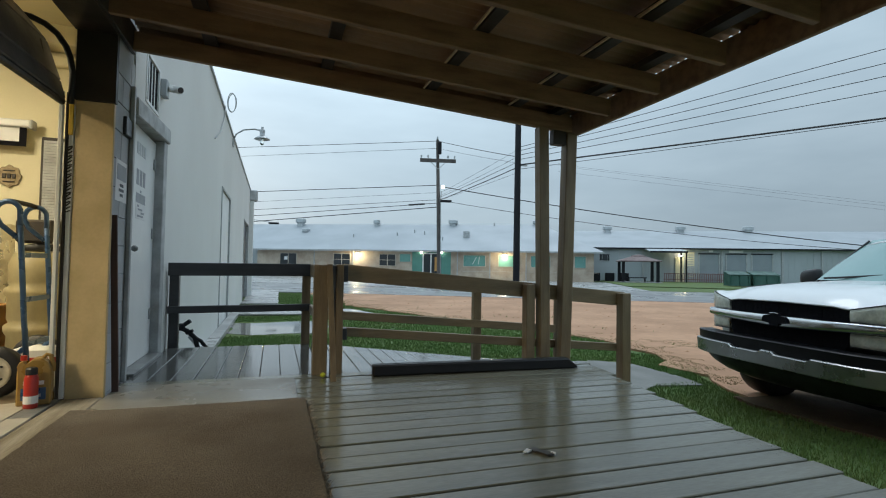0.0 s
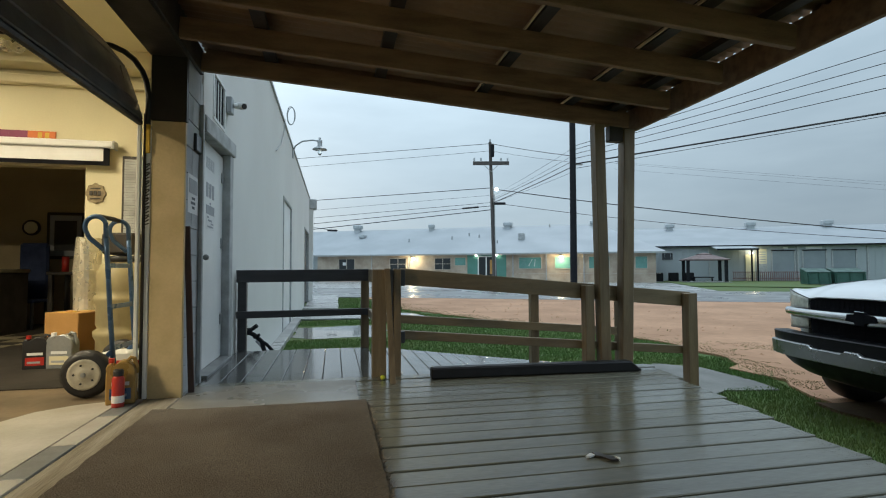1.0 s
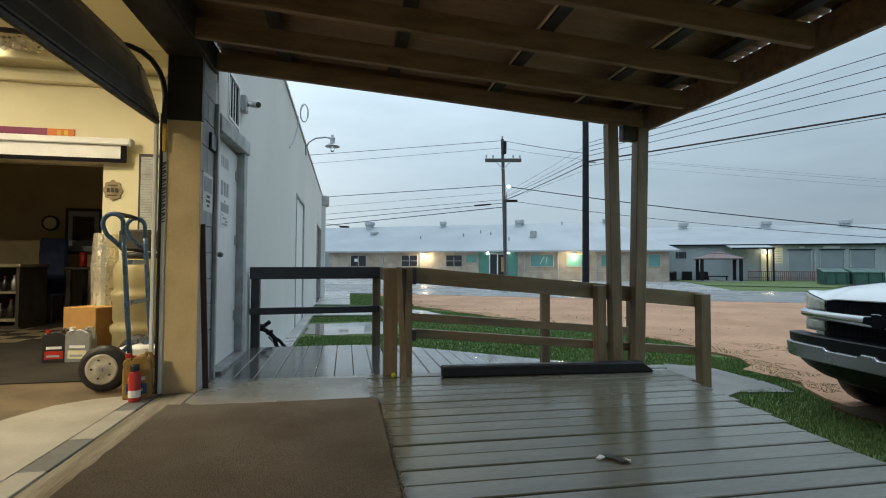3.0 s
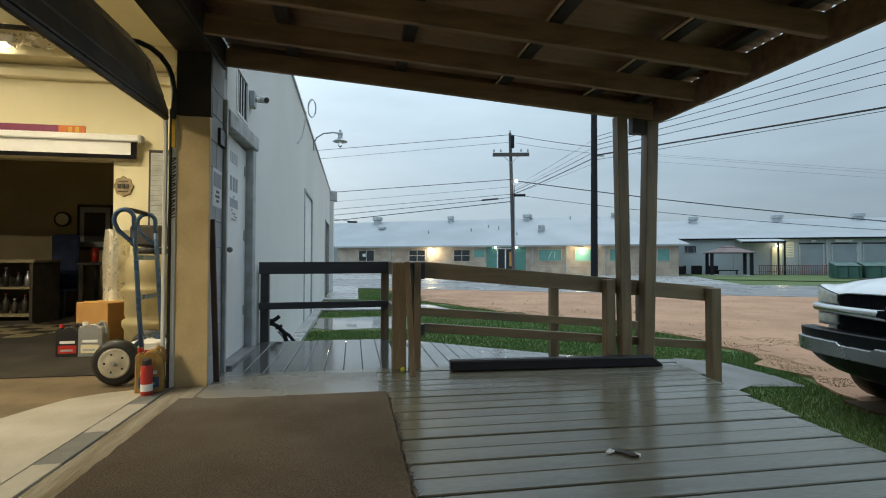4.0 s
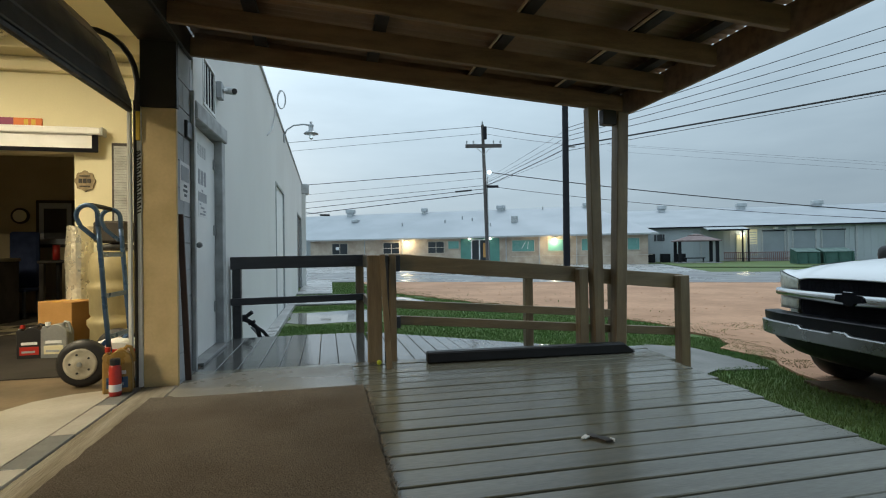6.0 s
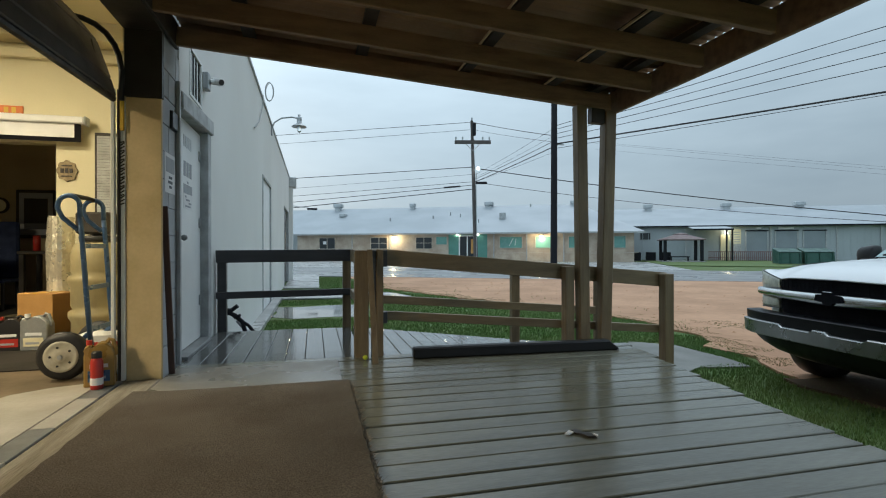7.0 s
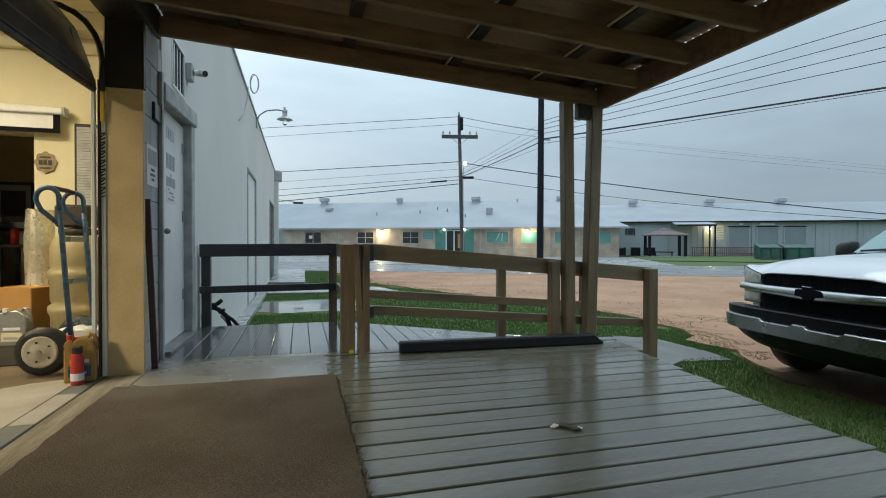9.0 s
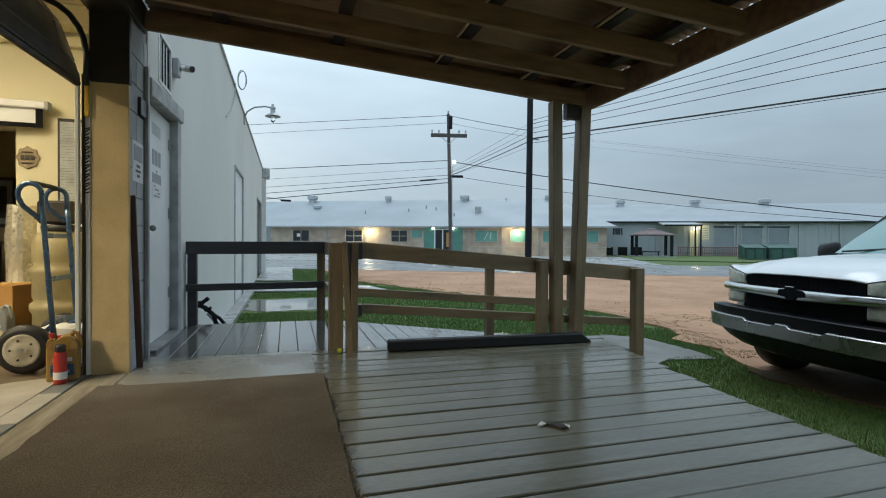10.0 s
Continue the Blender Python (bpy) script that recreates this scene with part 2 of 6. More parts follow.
M_INK = mat("dark_print", (0.10, 0.11, 0.13), 0.7, 0, 0.05, 8, 0, 40)
M_GREYINK = mat("grey_print", (0.34, 0.36, 0.39), 0.7, 0, 0.05, 8, 0, 40)
M_PALEINK = mat("pale_grey_print", (0.55, 0.57, 0.59), 0.7, 0, 0.05, 8, 0, 40)
M_YELLOW = mat("yellow_tape", (0.62, 0.40, 0.03), 0.5, 0, 0.08, 8, 0.05, 40)
M_TENNIS = mat("yellow_green_felt", (0.62, 0.66, 0.05), 0.9, 0, 0.1, 20, 0.3, 200)
M_DUMP = mat("green_dumpster", (0.025, 0.09, 0.07), 0.5, 0.1, 0.15, 2, 0.05, 10)
M_REDDIRT = mat("rust_red_fence", (0.21, 0.10, 0.09), 0.7, 0, 0.1, 2, 0, 10)
M_GAZROOF = mat("gazebo_shingle", (0.21, 0.155, 0.15), 0.8, 0, 0.12, 3, 0.1, 10)
M_WARM = glow("warm_lamp", (1.0, 0.84, 0.52), 22)
M_TUBE = glow("fluorescent_tube", (1.0, 0.90, 0.66), 9)
M_DOORLAMP = glow("door_downlight", (1.0, 0.93, 0.75), 14)
M_STREETLAMP = glow("street_lamp_glow", (0.95, 1.0, 0.95), 20)


# ---- mesh helpers ----
def mesh_ob(name, bm, material, parent=None, label="", smooth=False):
    me = bpy.data.meshes.new(name)
    bmesh.ops.recalc_face_normals(bm, faces=bm.faces[:])
    bm.to_mesh(me)
    bm.free()
    for m in (material if isinstance(material, (list, tuple)) else [material]):
        me.materials.append(m)
    if smooth:
        me.polygons.foreach_set("use_smooth", [True] * len(me.polygons))
    ob = new(name, me)
    if parent is not None:
        ob.parent = parent
    if label:
        ob["label"] = label
    return ob


def part(name, bm, material, parent, label="", smooth=False):
    return mesh_ob(name, bm, material, parent, label, smooth)


def thing(name, label, category, at=None, group="", kind=""):
    ob = new(name)
    ob.empty_display_size = 0.1
    if at is not None:
        ob.matrix_world = at
    return tagged(ob, label, category, group, kind)


def box(bm, x0, x1, y0, y1, z0, z1, bev=0.0, m=None, mi=0):
    c = Vector(((x0 + x1) / 2, (y0 + y1) / 2, (z0 + z1) / 2))
    mm = Matrix.Translation(c) @ Matrix.Diagonal((x1 - x0, y1 - y0, z1 - z0, 1))
    if m is not None:
        mm = m @ mm
    r = bmesh.ops.create_cube(bm, size=1.0, matrix=mm)
    fs = list({f for v in r["verts"] for f in v.link_faces})
    for f in fs:
        f.material_index = mi
    if bev:
        es = list({e for v in r["verts"] for e in v.link_edges})
        bmesh.ops.bevel(bm, geom=es, offset=bev, segments=1, affect="EDGES", profile=0.5)
    return bm


def B(x0, x1, y0, y1, z0, z1, bev=0.0, m=None):
    return box(bmesh.new(), x0, x1, y0, y1, z0, z1, bev, m)


def beam(bm, a, b, w, h, bev=0.004, up=(0, 0, 1)):
    """A squared timber from a to b, w wide and h high."""
    a, b = Vector(a), Vector(b)
    d = (b - a)
    x = d.normalized()
    u = Vector(up)
    y = u.cross(x).normalized()
    z = x.cross(y)
    m = Matrix.Translation((a + b) / 2) @ Matrix((x, y, z)).transposed().to_4x4()
    return box(bm, -d.length / 2, d.length / 2, -w / 2, w / 2, -h / 2, h / 2, bev, m)


def rod(bm, a, b, r, seg=10, r2=None):
    a, b = Vector(a), Vector(b)
    d = b - a
    m = Matrix.Translation((a + b) / 2) @ d.to_track_quat("Z", "Y").to_matrix().to_4x4()
    bmesh.ops.create_cone(bm, cap_ends=True, segments=seg, radius1=r, radius2=r if r2 is None else r2, depth=d.length, matrix=m)
    return bm


def tube(bm, pts, r, seg=8):
    """A round tube through the points."""
    pts = [Vector(p) for p in pts]
    rings = []
    for i, p in enumerate(pts):
        d = (pts[min(i + 1, len(pts) - 1)] - pts[max(i - 1, 0)]).normalized()
        q = d.to_track_quat("Z", "Y").to_matrix()
        rings.append([bm.verts.new(p + q @ Vector((r * math.cos(k * math.tau / seg), r * math.sin(k * math.tau / seg), 0))) for k in range(seg)])
    for a, b in zip(rings, rings[1:]):
        off = min(range(seg), key=lambda o: (a[0].co - b[o].co).length)
        for k in range(seg):
            bm.faces.new((a[k], a[(k + 1) % seg], b[(k + 1 + off) % seg], b[(k + off) % seg]))
    bm.faces.new(rings[0][::-1])
    bm.faces.new(rings[-1])
    return bm


def lathe(bm, prof, seg=24, m=None):
    """A turned body from (radius, height) pairs."""
    m = m or Matrix()
    rings = []
    for r, z in prof:
        rings.append([bm.verts.new(m @ Vector((r * math.cos(k * math.tau / seg), r * math.sin(k * math.tau / seg), z))) for k in range(seg)])
    for a, b in zip(rings, rings[1:]):
        for k in range(seg):
            bm.faces.new((a[k], a[(k + 1) % seg], b[(k + 1) % seg], b[k]))
    bm.faces.new(rings[0][::-1])
    bm.faces.new(rings[-1])
    return bm


def prism(bm, outline, depth, m=None):
    """An outline of (x, y) pairs, made solid from 0 to depth along z."""
    m = m or Matrix()
    lo = [bm.verts.new(m @ Vector((x, y, 0))) for x, y in outline]
    hi = [bm.verts.new(m @ Vector((x, y, depth))) for x, y in outline]
    n = len(outline)
    bm.faces.new(lo[::-1])
    bm.faces.new(hi)
    for k in range(n):
        bm.faces.new((lo[k], lo[(k + 1) % n], hi[(k + 1) % n], hi[k]))
    return bm


def loft(bm, sections, cap=True):
    """A skin over rows of points, each row with the same count."""
    rows = [[bm.verts.new(p) for p in sec] for sec in sections]
    for a, b in zip(rows, rows[1:]):
        for k in range(len(a) - 1):
            bm.faces.new((a[k], a[k + 1], b[k + 1], b[k]))
    return bm


def structure(name, bm, material, label, category):
    return tagged(mesh_ob(name, bm, material), label, category, kind="structure")


GZ = -0.46                       # ground below the deck's top

# ---- ground, street ----
SA = radians(-28)
U, V = Vector((math.cos(SA), math.sin(SA), 0)), Vector((-math.sin(SA), math.cos(SA), 0))


def st(u, v, z=0.0):
    """A place by its distance along and across the street."""
    return U * u + V * v + Vector((0, 0, z))


def street_m(u, v, z=0.0):
    return Matrix.Translation(st(u, v, z)) @ Matrix.Rotation(SA, 4, "Z")


bm = bmesh.new()
bmesh.ops.create_grid(bm, x_segments=2, y_segments=2, size=2500)
bmesh.ops.translate(bm, verts=bm.verts[:], vec=(0, 0, GZ - 0.03))
structure("ground", bm, M_SOIL, "flat ground of wet grass and soil", "ground")
structure("road", B(-400, 400, 23.0, 33.5, -0.3, 0.015, 0, street_m(0, 0, GZ)), M_ROAD, "wet grey asphalt street", "road")
structure("pavement", B(-60, 7.5, 33.6, 53, -0.3, 0.02, 0, street_m(0, 0, GZ)), M_PAVE, "wet concrete forecourt across the street", "pavement")


def patch(name, pts, z, material, label, category, wob=0.12, step=0.25):
    """A flat patch with an uneven outline."""
    out = []
    for a, b in zip(pts, pts[1:] + pts[:1]):
        a, b = Vector((*a, 0)), Vector((*b, 0))
        n = max(1, int((b - a).length / step))
        for k in range(n):
            p = a.lerp(b, k / n)
            q = noise.noise_vector(p * 1.3) * wob + noise.noise_vector(p * 4.1) * wob * 0.5
            out.append((p.x + q.x, p.y + q.y))
    bm = bmesh.new()
    prism(bm, out, 0.03, Matrix.Translation((0, 0, z - 0.03)))
    return structure(name, bm, material, label, category)


patch("dirt_lot", [(1.6, 25.5), (2.6, 17.0), (3.78, 14.0), (4.57, 11.7), (5.4, 9.9), (6.2, 7.9), (5.7, 6.3), (5.4, 5.3), (5.0, 4.2), (4.6, 3.0), (4.5, -4), (18, -6), (34, 7), (20.5, 15.1)], GZ + 0.005, M_DIRT,
      "bare orange dirt parking strip beside the street", "dirt", 0.35)
# the pickup's shade on wet dirt, put in as a darker patch
patch("truck_shade_patch", [(4.75, 4.1), (6.5, 4.2), (9.6, 3.9), (9.6, 1.6), (6.5, 1.5), (5.0, 1.6), (4.7, 2.2), (4.6, 3.0)], GZ + 0.009, M_SHADEDIRT, "wet dirt under the pickup, its shade put into a darker colour", "mud", 0.2)
patch("puddle", [(-0.9, 10.7), (0.8, 10.3), (1.3, 11.6), (1.0, 12.7), (-0.8, 12.5)], GZ - 0.022, M_PUDDLE, "shallow rain puddle on the grass", "puddle", 0.25)
patch("ramp_slab", [(3.45, 4.35), (4.30, 4.86), (4.92, 4.74), (5.03, 5.42), (4.96, 6.08), (4.55, 6.5), (3.45, 6.0)], GZ - 0.008, M_SLAB, "wet grey concrete slab at the foot of the ramp", "slab", 0.03)
structure("wall_footing", B(-0.998, -0.80, 5.95, 14.2, GZ - 0.1, GZ + 0.06, 0.01), M_PAVE, "pale concrete footing strip along the wall", "footing")
patch("walkway", [(-0.99, 14.3), (2.7, 14.1), (2.3, 15.6), (-0.99, 15.9)], GZ + 0.02, M_PAVE, "wet concrete walkway from the side door", "walkway", 0.05)
patch("walkway_far", [(-0.99, 18.2), (0.2, 18.1), (0.3, 27.4), (-0.99, 27.5)], GZ + 0.02, M_PAVE, "wet concrete apron by the wall's end", "walkway", 0.05)

# ---- building ----
WX, WT = -1.0, 0.22              # wall face, thickness
JY = 3.83                        # jamb of the garage opening
bm = bmesh.new()
box(bm, WX - WT, WX, JY + 0.5, 4.36, GZ, 2.06)
box(bm, WX - WT, WX, 5.42, 11.1, GZ, 2.06)
box(bm, WX - WT, WX, 5.16, 11.1, 2.06, 2.45)
box(bm, WX - WT, WX, 13.2, 19.1, GZ, 2.45)
box(bm, WX - WT, WX, 22.2, 23.2, GZ, 2.45)
box(bm, WX - WT, WX, JY + 0.5, 4.66, 2.06, 4.0)
box(bm, WX - WT, WX, 5.16, 23.2, 2.45, 4.0)
box(bm, WX - WT, WX, 4.66, 5.16, 2.06, 2.22)
box(bm, WX - WT, WX, 4.66, 5.16, 2.66, 4.0)
structure("wall_east", bm, M_STUCCO, "white stucco side wall of the workshop", "wall")
structure("wall_north", B(-12, WX - WT, 22.98, 23.2, GZ, 4.0), M_STUCCO, "white stucco end wall of the workshop", "wall")
structure("parapet_cap", B(WX - 0.28, WX + 0.03, JY, 23.23, 4.0, 4.05, 0.008), M_GALV, "dark metal cap along the parapet", "coping")
structure("corner_pilaster", B(WX - 0.1, WX + 0.16, 22.9, 23.3, GZ, 3.55, 0.01), M_STUCCO, "stucco pilaster at the wall's far corner", "pilaster")
structure("pilaster_cap", B(WX - 0.14, WX + 0.3, 22.85, 23.4, 3.55, 4.0, 0.04), M_TRIM, "pale rain head on the pilaster", "rain head")
block_pier = structure("block_pier", B(WX - WT, WX - 0.014, JY, JY + 0.5, GZ, 4.0), M_BLOCK, "grey painted concrete block pier", "wall")
structure("jamb_lining", B(WX - WT + 0.012, WX + 0.012, JY - 0.035, JY - 0.001, GZ, 1.938, 0.003), M_TAN, "tan painted jamb of the garage opening", "jamb")
structure("header_end", B(WX - WT + 0.008, WX + 0.02, JY - 0.05, JY - 0.002, 1.94, 4.0), M_DKBROWN, "dark brown header lining over the jamb", "lintel")
structure("header", B(WX - WT, WX + 0.02, -4.0, JY - 0.052, 2.40, 4.0), M_DKBROWN, "dark brown header above the garage opening", "lintel")
structure("wall_south", B(WX - WT, WX, -8.0, -4.0, GZ, 4.0), M_STUCCO, "stucco wall behind the deck", "wall")
structure("roof_slab", B(-12, WX - WT, -8.0, 23.2, 3.7, 3.9), M_DKBROWN, "workshop roof", "roof")

# sills
structure("threshold", B(-1.22, -0.985, -4.0, JY - 0.04, GZ, 0.0, 0.012), M_SILL, "worn timber sill of the garage opening", "threshold")
structure("floor", B(-12, -1.345, -8.0, 12.0, GZ, -0.004), M_FLOORBR, "stained brown concrete garage floor", "floor")
bm = bmesh.new()
prism(bm, [(-1.346, 3.78), (-1.60, 3.70), (-1.77, 3.57), (-1.86, 3.36), (-1.95, 3.1), (-2.05, 2.7), (-2.4, 2.0), (-2.5, -4.0), (-1.346, -4.0)], 0.006, Matrix.Translation((0, 0, -0.0035)))
structure("floor_apron", bm, M_CONC, "pale worn concrete just inside the threshold", "floor")
plates = thing("threshold_plate", "patchy grey metal strip let into the garage threshold", "threshold", kind="structure")
y = -2.0
for k, m in enumerate((M_CONC, M_PLATE, M_CONC, M_PLATE, M_CONC, M_PLATE, M_CONC, M_PLATE)):
    y2 = (-0.8, 0.4, 1.3, 2.05, 2.42, 2.85, 3.38, JY - 0.04)[k]
    part("plate", B(-1.342, -1.223, y, y2 - 0.006, GZ, 0.002, 0.003), m, plates)
    y = y2


def far_door(name, y0, y1, z1, recess, m, label):
    d = thing(name, label, "door", kind="structure")
    part("leaf", B(WX - recess - 0.05, WX - recess, y0 + 0.05, y1 - 0.05, GZ + 0.02, z1 - 0.05, 0.005), m, d)
    for a, b in ((y0, y0 + 0.05), (y1 - 0.05, y1)):
        part("frame", B(WX - 0.15, WX + 0.02, a, b, GZ, z1, 0.004), M_TRIM, d)
    part("head", B(WX - 0.15, WX + 0.02, y0 + 0.051, y1 - 0.051, z1 - 0.05, z1, 0.004), M_TRIM, d)
    return d


far_door("door_2", 11.1, 13.2, 2.45, 0.02, M_DOOR, "white painted steel side door, closed")
far_door("door_3", 19.1, 22.2, 2.45, 0.08, M_BLACKPL, "dark recessed side door at the far end of the wall")

# near side door
door = thing("door_1", "closed white steel door with grey frame and paper notices", "door", kind="structure")
part("leaf", B(WX - 0.10, WX - 0.055, 4.38, 5.38, 0.03, 2.02, 0.004), M_DOOR, door)
part("frame", B(WX - 0.13, WX + 0.004, 4.30, 4.378, 0.0, 2.0, 0.004), M_TRIM, door)
part("frame", B(WX - 0.13, WX + 0.02, 5.382, 5.53, 0.0, 2.05, 0.006), M_TRIM, door)
part("head", beam(bmesh.new(), (WX - 0.045, 4.28, 2.07), (WX - 0.045, 5.56, 2.13), 0.17, 0.145, 0.01), M_TRIM, door, "weathered grey lintel above the door")
part("sill", B(WX - 0.1, WX + 0.05, 4.38, 5.38, 0.0, 0.028, 0.004), M_PLATE, door, "metal door sill")
bm = bmesh.new()
rod(bm, (WX - 0.055, 4.47, 0.99), (WX + 0.0, 4.47, 0.99), 0.014)
bmesh.ops.create_uvsphere(bm, u_segments=14, v_segments=8, radius=0.025, matrix=Matrix.Translation((WX + 0.004, 4.47, 0.99)))
part("knob", bm, M_PLATE, door, "round dark metal door knob", True)
for z in (0.35, 1.1, 1.75):
    part("hinge", B(WX - 0.055, WX - 0.045, 5.30, 5.378, z, z + 0.1, 0.002), M_GALV, door)

# vent above the door
vent = thing("wall_vent", "white framed louvre vent with dark slots, set in the wall", "vent", kind="structure")
part("backing", B(WX - 0.08, WX - 0.012, 4.66, 5.16, 2.22, 2.66), M_GRILLE, vent)
for a, b, c, d in ((4.66, 5.16, 2.22, 2.25), (4.66, 5.16, 2.63, 2.66), (4.66, 4.69, 2.251, 2.629), (5.13, 5.16, 2.251, 2.629)):
    part("frame", B(WX - 0.0118, WX + 0.008, a, b, c, d, 0.003), M_WHITE, vent)
for yy in (4.80, 4.91, 5.02):
    part("bar", B(WX - 0.0118, WX - 0.006, yy - 0.014, yy + 0.014, 2.252, 2.628, 0.003), M_WHITE, vent)

# ---- garage ----
IY = 6.3                         # inner wall of the garage
DX = -2.68                       # right side of the opening in it
bm = bmesh.new()
box(bm, DX, -1.225, IY, IY + 0.14, -0.004, 3.3)
box(bm, -6.5, DX, IY, IY + 0.14, 2.04, 3.3)
box(bm, -12, -6.5, IY, IY + 0.14, -0.004, 3.3)
structure("partition", bm, M_CREAM, "cream painted inner garage wall with a wide opening", "wall")
structure("wall_inner_east", B(WX - WT - 0.014, WX - WT - 0.002, JY, IY, 0, 3.3), M_CREAM, "cream inner face of the garage side wall", "wall")
structure("wall_back", B(-12.0, -11.8, -8.0, 12.0, 0.0, 3.7), M_CREAM, "cream back wall of the garage", "wall")
structure("wall_garage_south", B(-11.8, WX - WT, -8.0, -7.8, 0.0, 3.7), M_CREAM, "cream garage end wall", "wall")
structure("wall_room_north", B(-11.8, WX - WT, 9.6, 9.75, 0.0, 3.7), M_ROOMTAN, "tan end wall of the room beyond, weak light put into its colour", "wall")
structure("ceiling", B(-11.8, WX - WT - 0.02, -7.8, 9.6, 3.3, 3.4), M_CREAM, "cream garage ceiling", "ceiling")
structure("ceiling_beam", B(-11.8, WX - WT - 0.03, 6.02, 6.29, 3.1, 3.3, 0.01), M_CREAM, "cream painted ceiling beam", "beam")
structure("inner_floor", B(-11.8, -1.9, IY - 2.0, 9.6, -0.02, 0.004), M_DIMFLOOR, "dark painted floor of the room beyond, its dimness put into the colour", "floor")

# fluorescent fixtures
for fx, fy in ((-3.2, 4.2), (-4.7, 1.0), (-6.0, 3.0)):
    f = thing("ceiling_light", "white fluorescent ceiling fixture, switched on", "light", group="garage ceiling lights")
    part("housing", B(fx - 0.6, fx + 0.6, fy - 0.1, fy + 0.1, 3.23, 3.3, 0.01), M_WHITE, f)
    for dy in (-0.05, 0.05):
        part("tube", rod(bmesh.new(), (fx - 0.58, fy + dy, 3.21), (fx + 0.58, fy + dy, 3.21), 0.018), M_TUBE, f)
for k, (lx, ly, e) in enumerate(((-3.2, 4.2, 58), (-4.7, 1.0, 165), (-6.0, 3.0, 50))):
    ld = bpy.data.lights.new("garage_lamp", "AREA")
    ld.shape, ld.size, ld.size_y, ld.energy, ld.color = "RECTANGLE", 1.2, 0.2, e, (1.0, 0.86, 0.58)
    lo = new("garage_lamp", ld)
    lo.location = (lx, ly, 3.18)

film_ob = thing("plastic_film", "crumpled clear plastic film hanging from the garage beam", "film")
bm = bmesh.new()
bmesh.ops.create_grid(bm, x_segments=26, y_segments=10, size=0.5)
for v in bm.verts:
    q = noise.noise_vector(Vector((v.co.x * 7, v.co.y * 5, 1.7)))
    v.co = Vector((-3.42 + v.co.x * 0.62, 5.96 + 0.05 * q.x - 0.02, 3.235 + v.co.y * 0.16 + 0.05 * q.z))
part("film", bm, M_FOIL, film_ob)
batten = thing("wall_batten", "long white fluorescent batten on the garage beam, switched on", "light")
part("housing", B(-6.4, -3.50, 5.90, 5.99, 3.19, 3.27, 0.008), M_WHITE, batten)
part("tube", rod(bmesh.new(), (-6.3, 5.945, 3.168), (-3.56, 5.945, 3.168), 0.018), M_TUBE, batten, "lit tube")
structure("cornice", B(-11.7, WX - WT - 0.03, 6.20, 6.298, 2.93, 3.03, 0.01), M_CREAM, "cream moulding along the garage wall", "moulding")

# overhead door, tilted half open
gd = thing("garage_door", "dark sectional overhead door, raised and tilting inwards", "garage door")
prof = [(-1.27, 1.915), (-1.30, 2.03), (-1.38, 2.27), (-1.53, 2.46), (-1.86, 2.59), (-2.4, 2.64), (-3.0, 2.66)]
DT = 0.022                       # the raised door hangs a little askew
for a, b in zip(prof, prof[1:]):
    xm, zm = (a[0] + b[0]) / 2, (a[1] + b[1]) / 2
    part("panel", beam(bmesh.new(), (xm, 0.0, zm - DT * JY), (xm, JY - 0.09, zm), 0.05, math.hypot(b[0] - a[0], b[1] - a[1]) - 0.004, 0.006,
                       up=(b[0] - a[0], 0, b[1] - a[1])), M_GDOOR, gd)
part("bottom_seal", tube(bmesh.new(), [(-1.268, 0.0, 1.905 - DT * JY), (-1.268, JY - 0.09, 1.905)], 0.022), M_RUBBER, gd, "black rubber bottom seal")
for k in range(4):
    part("stile", beam(bmesh.new(), (-1.29, 0.3 + k * 1.1, 2.03 - DT * (JY - 0.3 - k * 1.1)), (-1.335, 0.3 + k * 1.1, 2.24 - DT * (JY - 0.3 - k * 1.1)), 0.05, 0.008, 0.002, up=(0.3, 0, 0.1)), M_GDOOR, gd)
track = thing("door_track", "galvanised curved track of the overhead door", "track", kind="structure")
part("upright", B(-1.285, -1.262, JY - 0.085, JY - 0.055, 0.0, 1.98, 0.003), M_WHITE, track)
part("upright", B(-1.258, -1.242, JY - 0.05, JY - 0.02, 0.0, 1.98, 0.003), M_DKBROWN, track)
part("strip", B(-1.238, -1.212, JY - 0.045, JY - 0.02, 0.0, 1.90, 0.003), M_PAPER, track)
for k in range(22):
    part("mark", beam(bmesh.new(), (-1.237, JY - 0.047, 1.2 + k * 0.02), (-1.213, JY - 0.047, 1.21 + k * 0.02 + 0.006 * (k % 3)), 0.003, 0.008, 0), M_DKBROWN, track)
curve_pts = [(x, JY - 0.07, z) for x, z in ((-1.224, 1.90), (-1.222, 2.10), (-1.238, 2.20), (-1.264, 2.27), (-1.315, 2.347), (-1.38, 2.40), (-1.46, 2.435), (-1.62, 2.46), (-3.2, 2.50))]
part("curve", tube(bmesh.new(), curve_pts, 0.019, 8), M_BLACKPL, track, "black curved track section", True)
part("marker", B(-1.238, -1.212, JY - 0.062, JY - 0.046, 1.70, 1.95, 0.003), M_YELLOW, track, "yellow tape on the track")

# ---- deck roof ----
SL = -0.069                      # fall of the roof per metre


def rz(x):
    """Underside of the rafters."""
    return 2.44 + SL * (x - WX)


shed = thing("deck_roof", "brown timber deck roof with exposed rafters under metal sheets", "roof", kind="structure")
for k in range(12):
    yy = 4.13 - k * 0.585
    part("rafter", beam(bmesh.new(), (WX + 0.03, yy, rz(WX + 0.03) + 0.07), (2.72, yy, rz(2.72) + 0.07), 0.042, 0.14, 0.004), M_ROOFWOOD, shed)
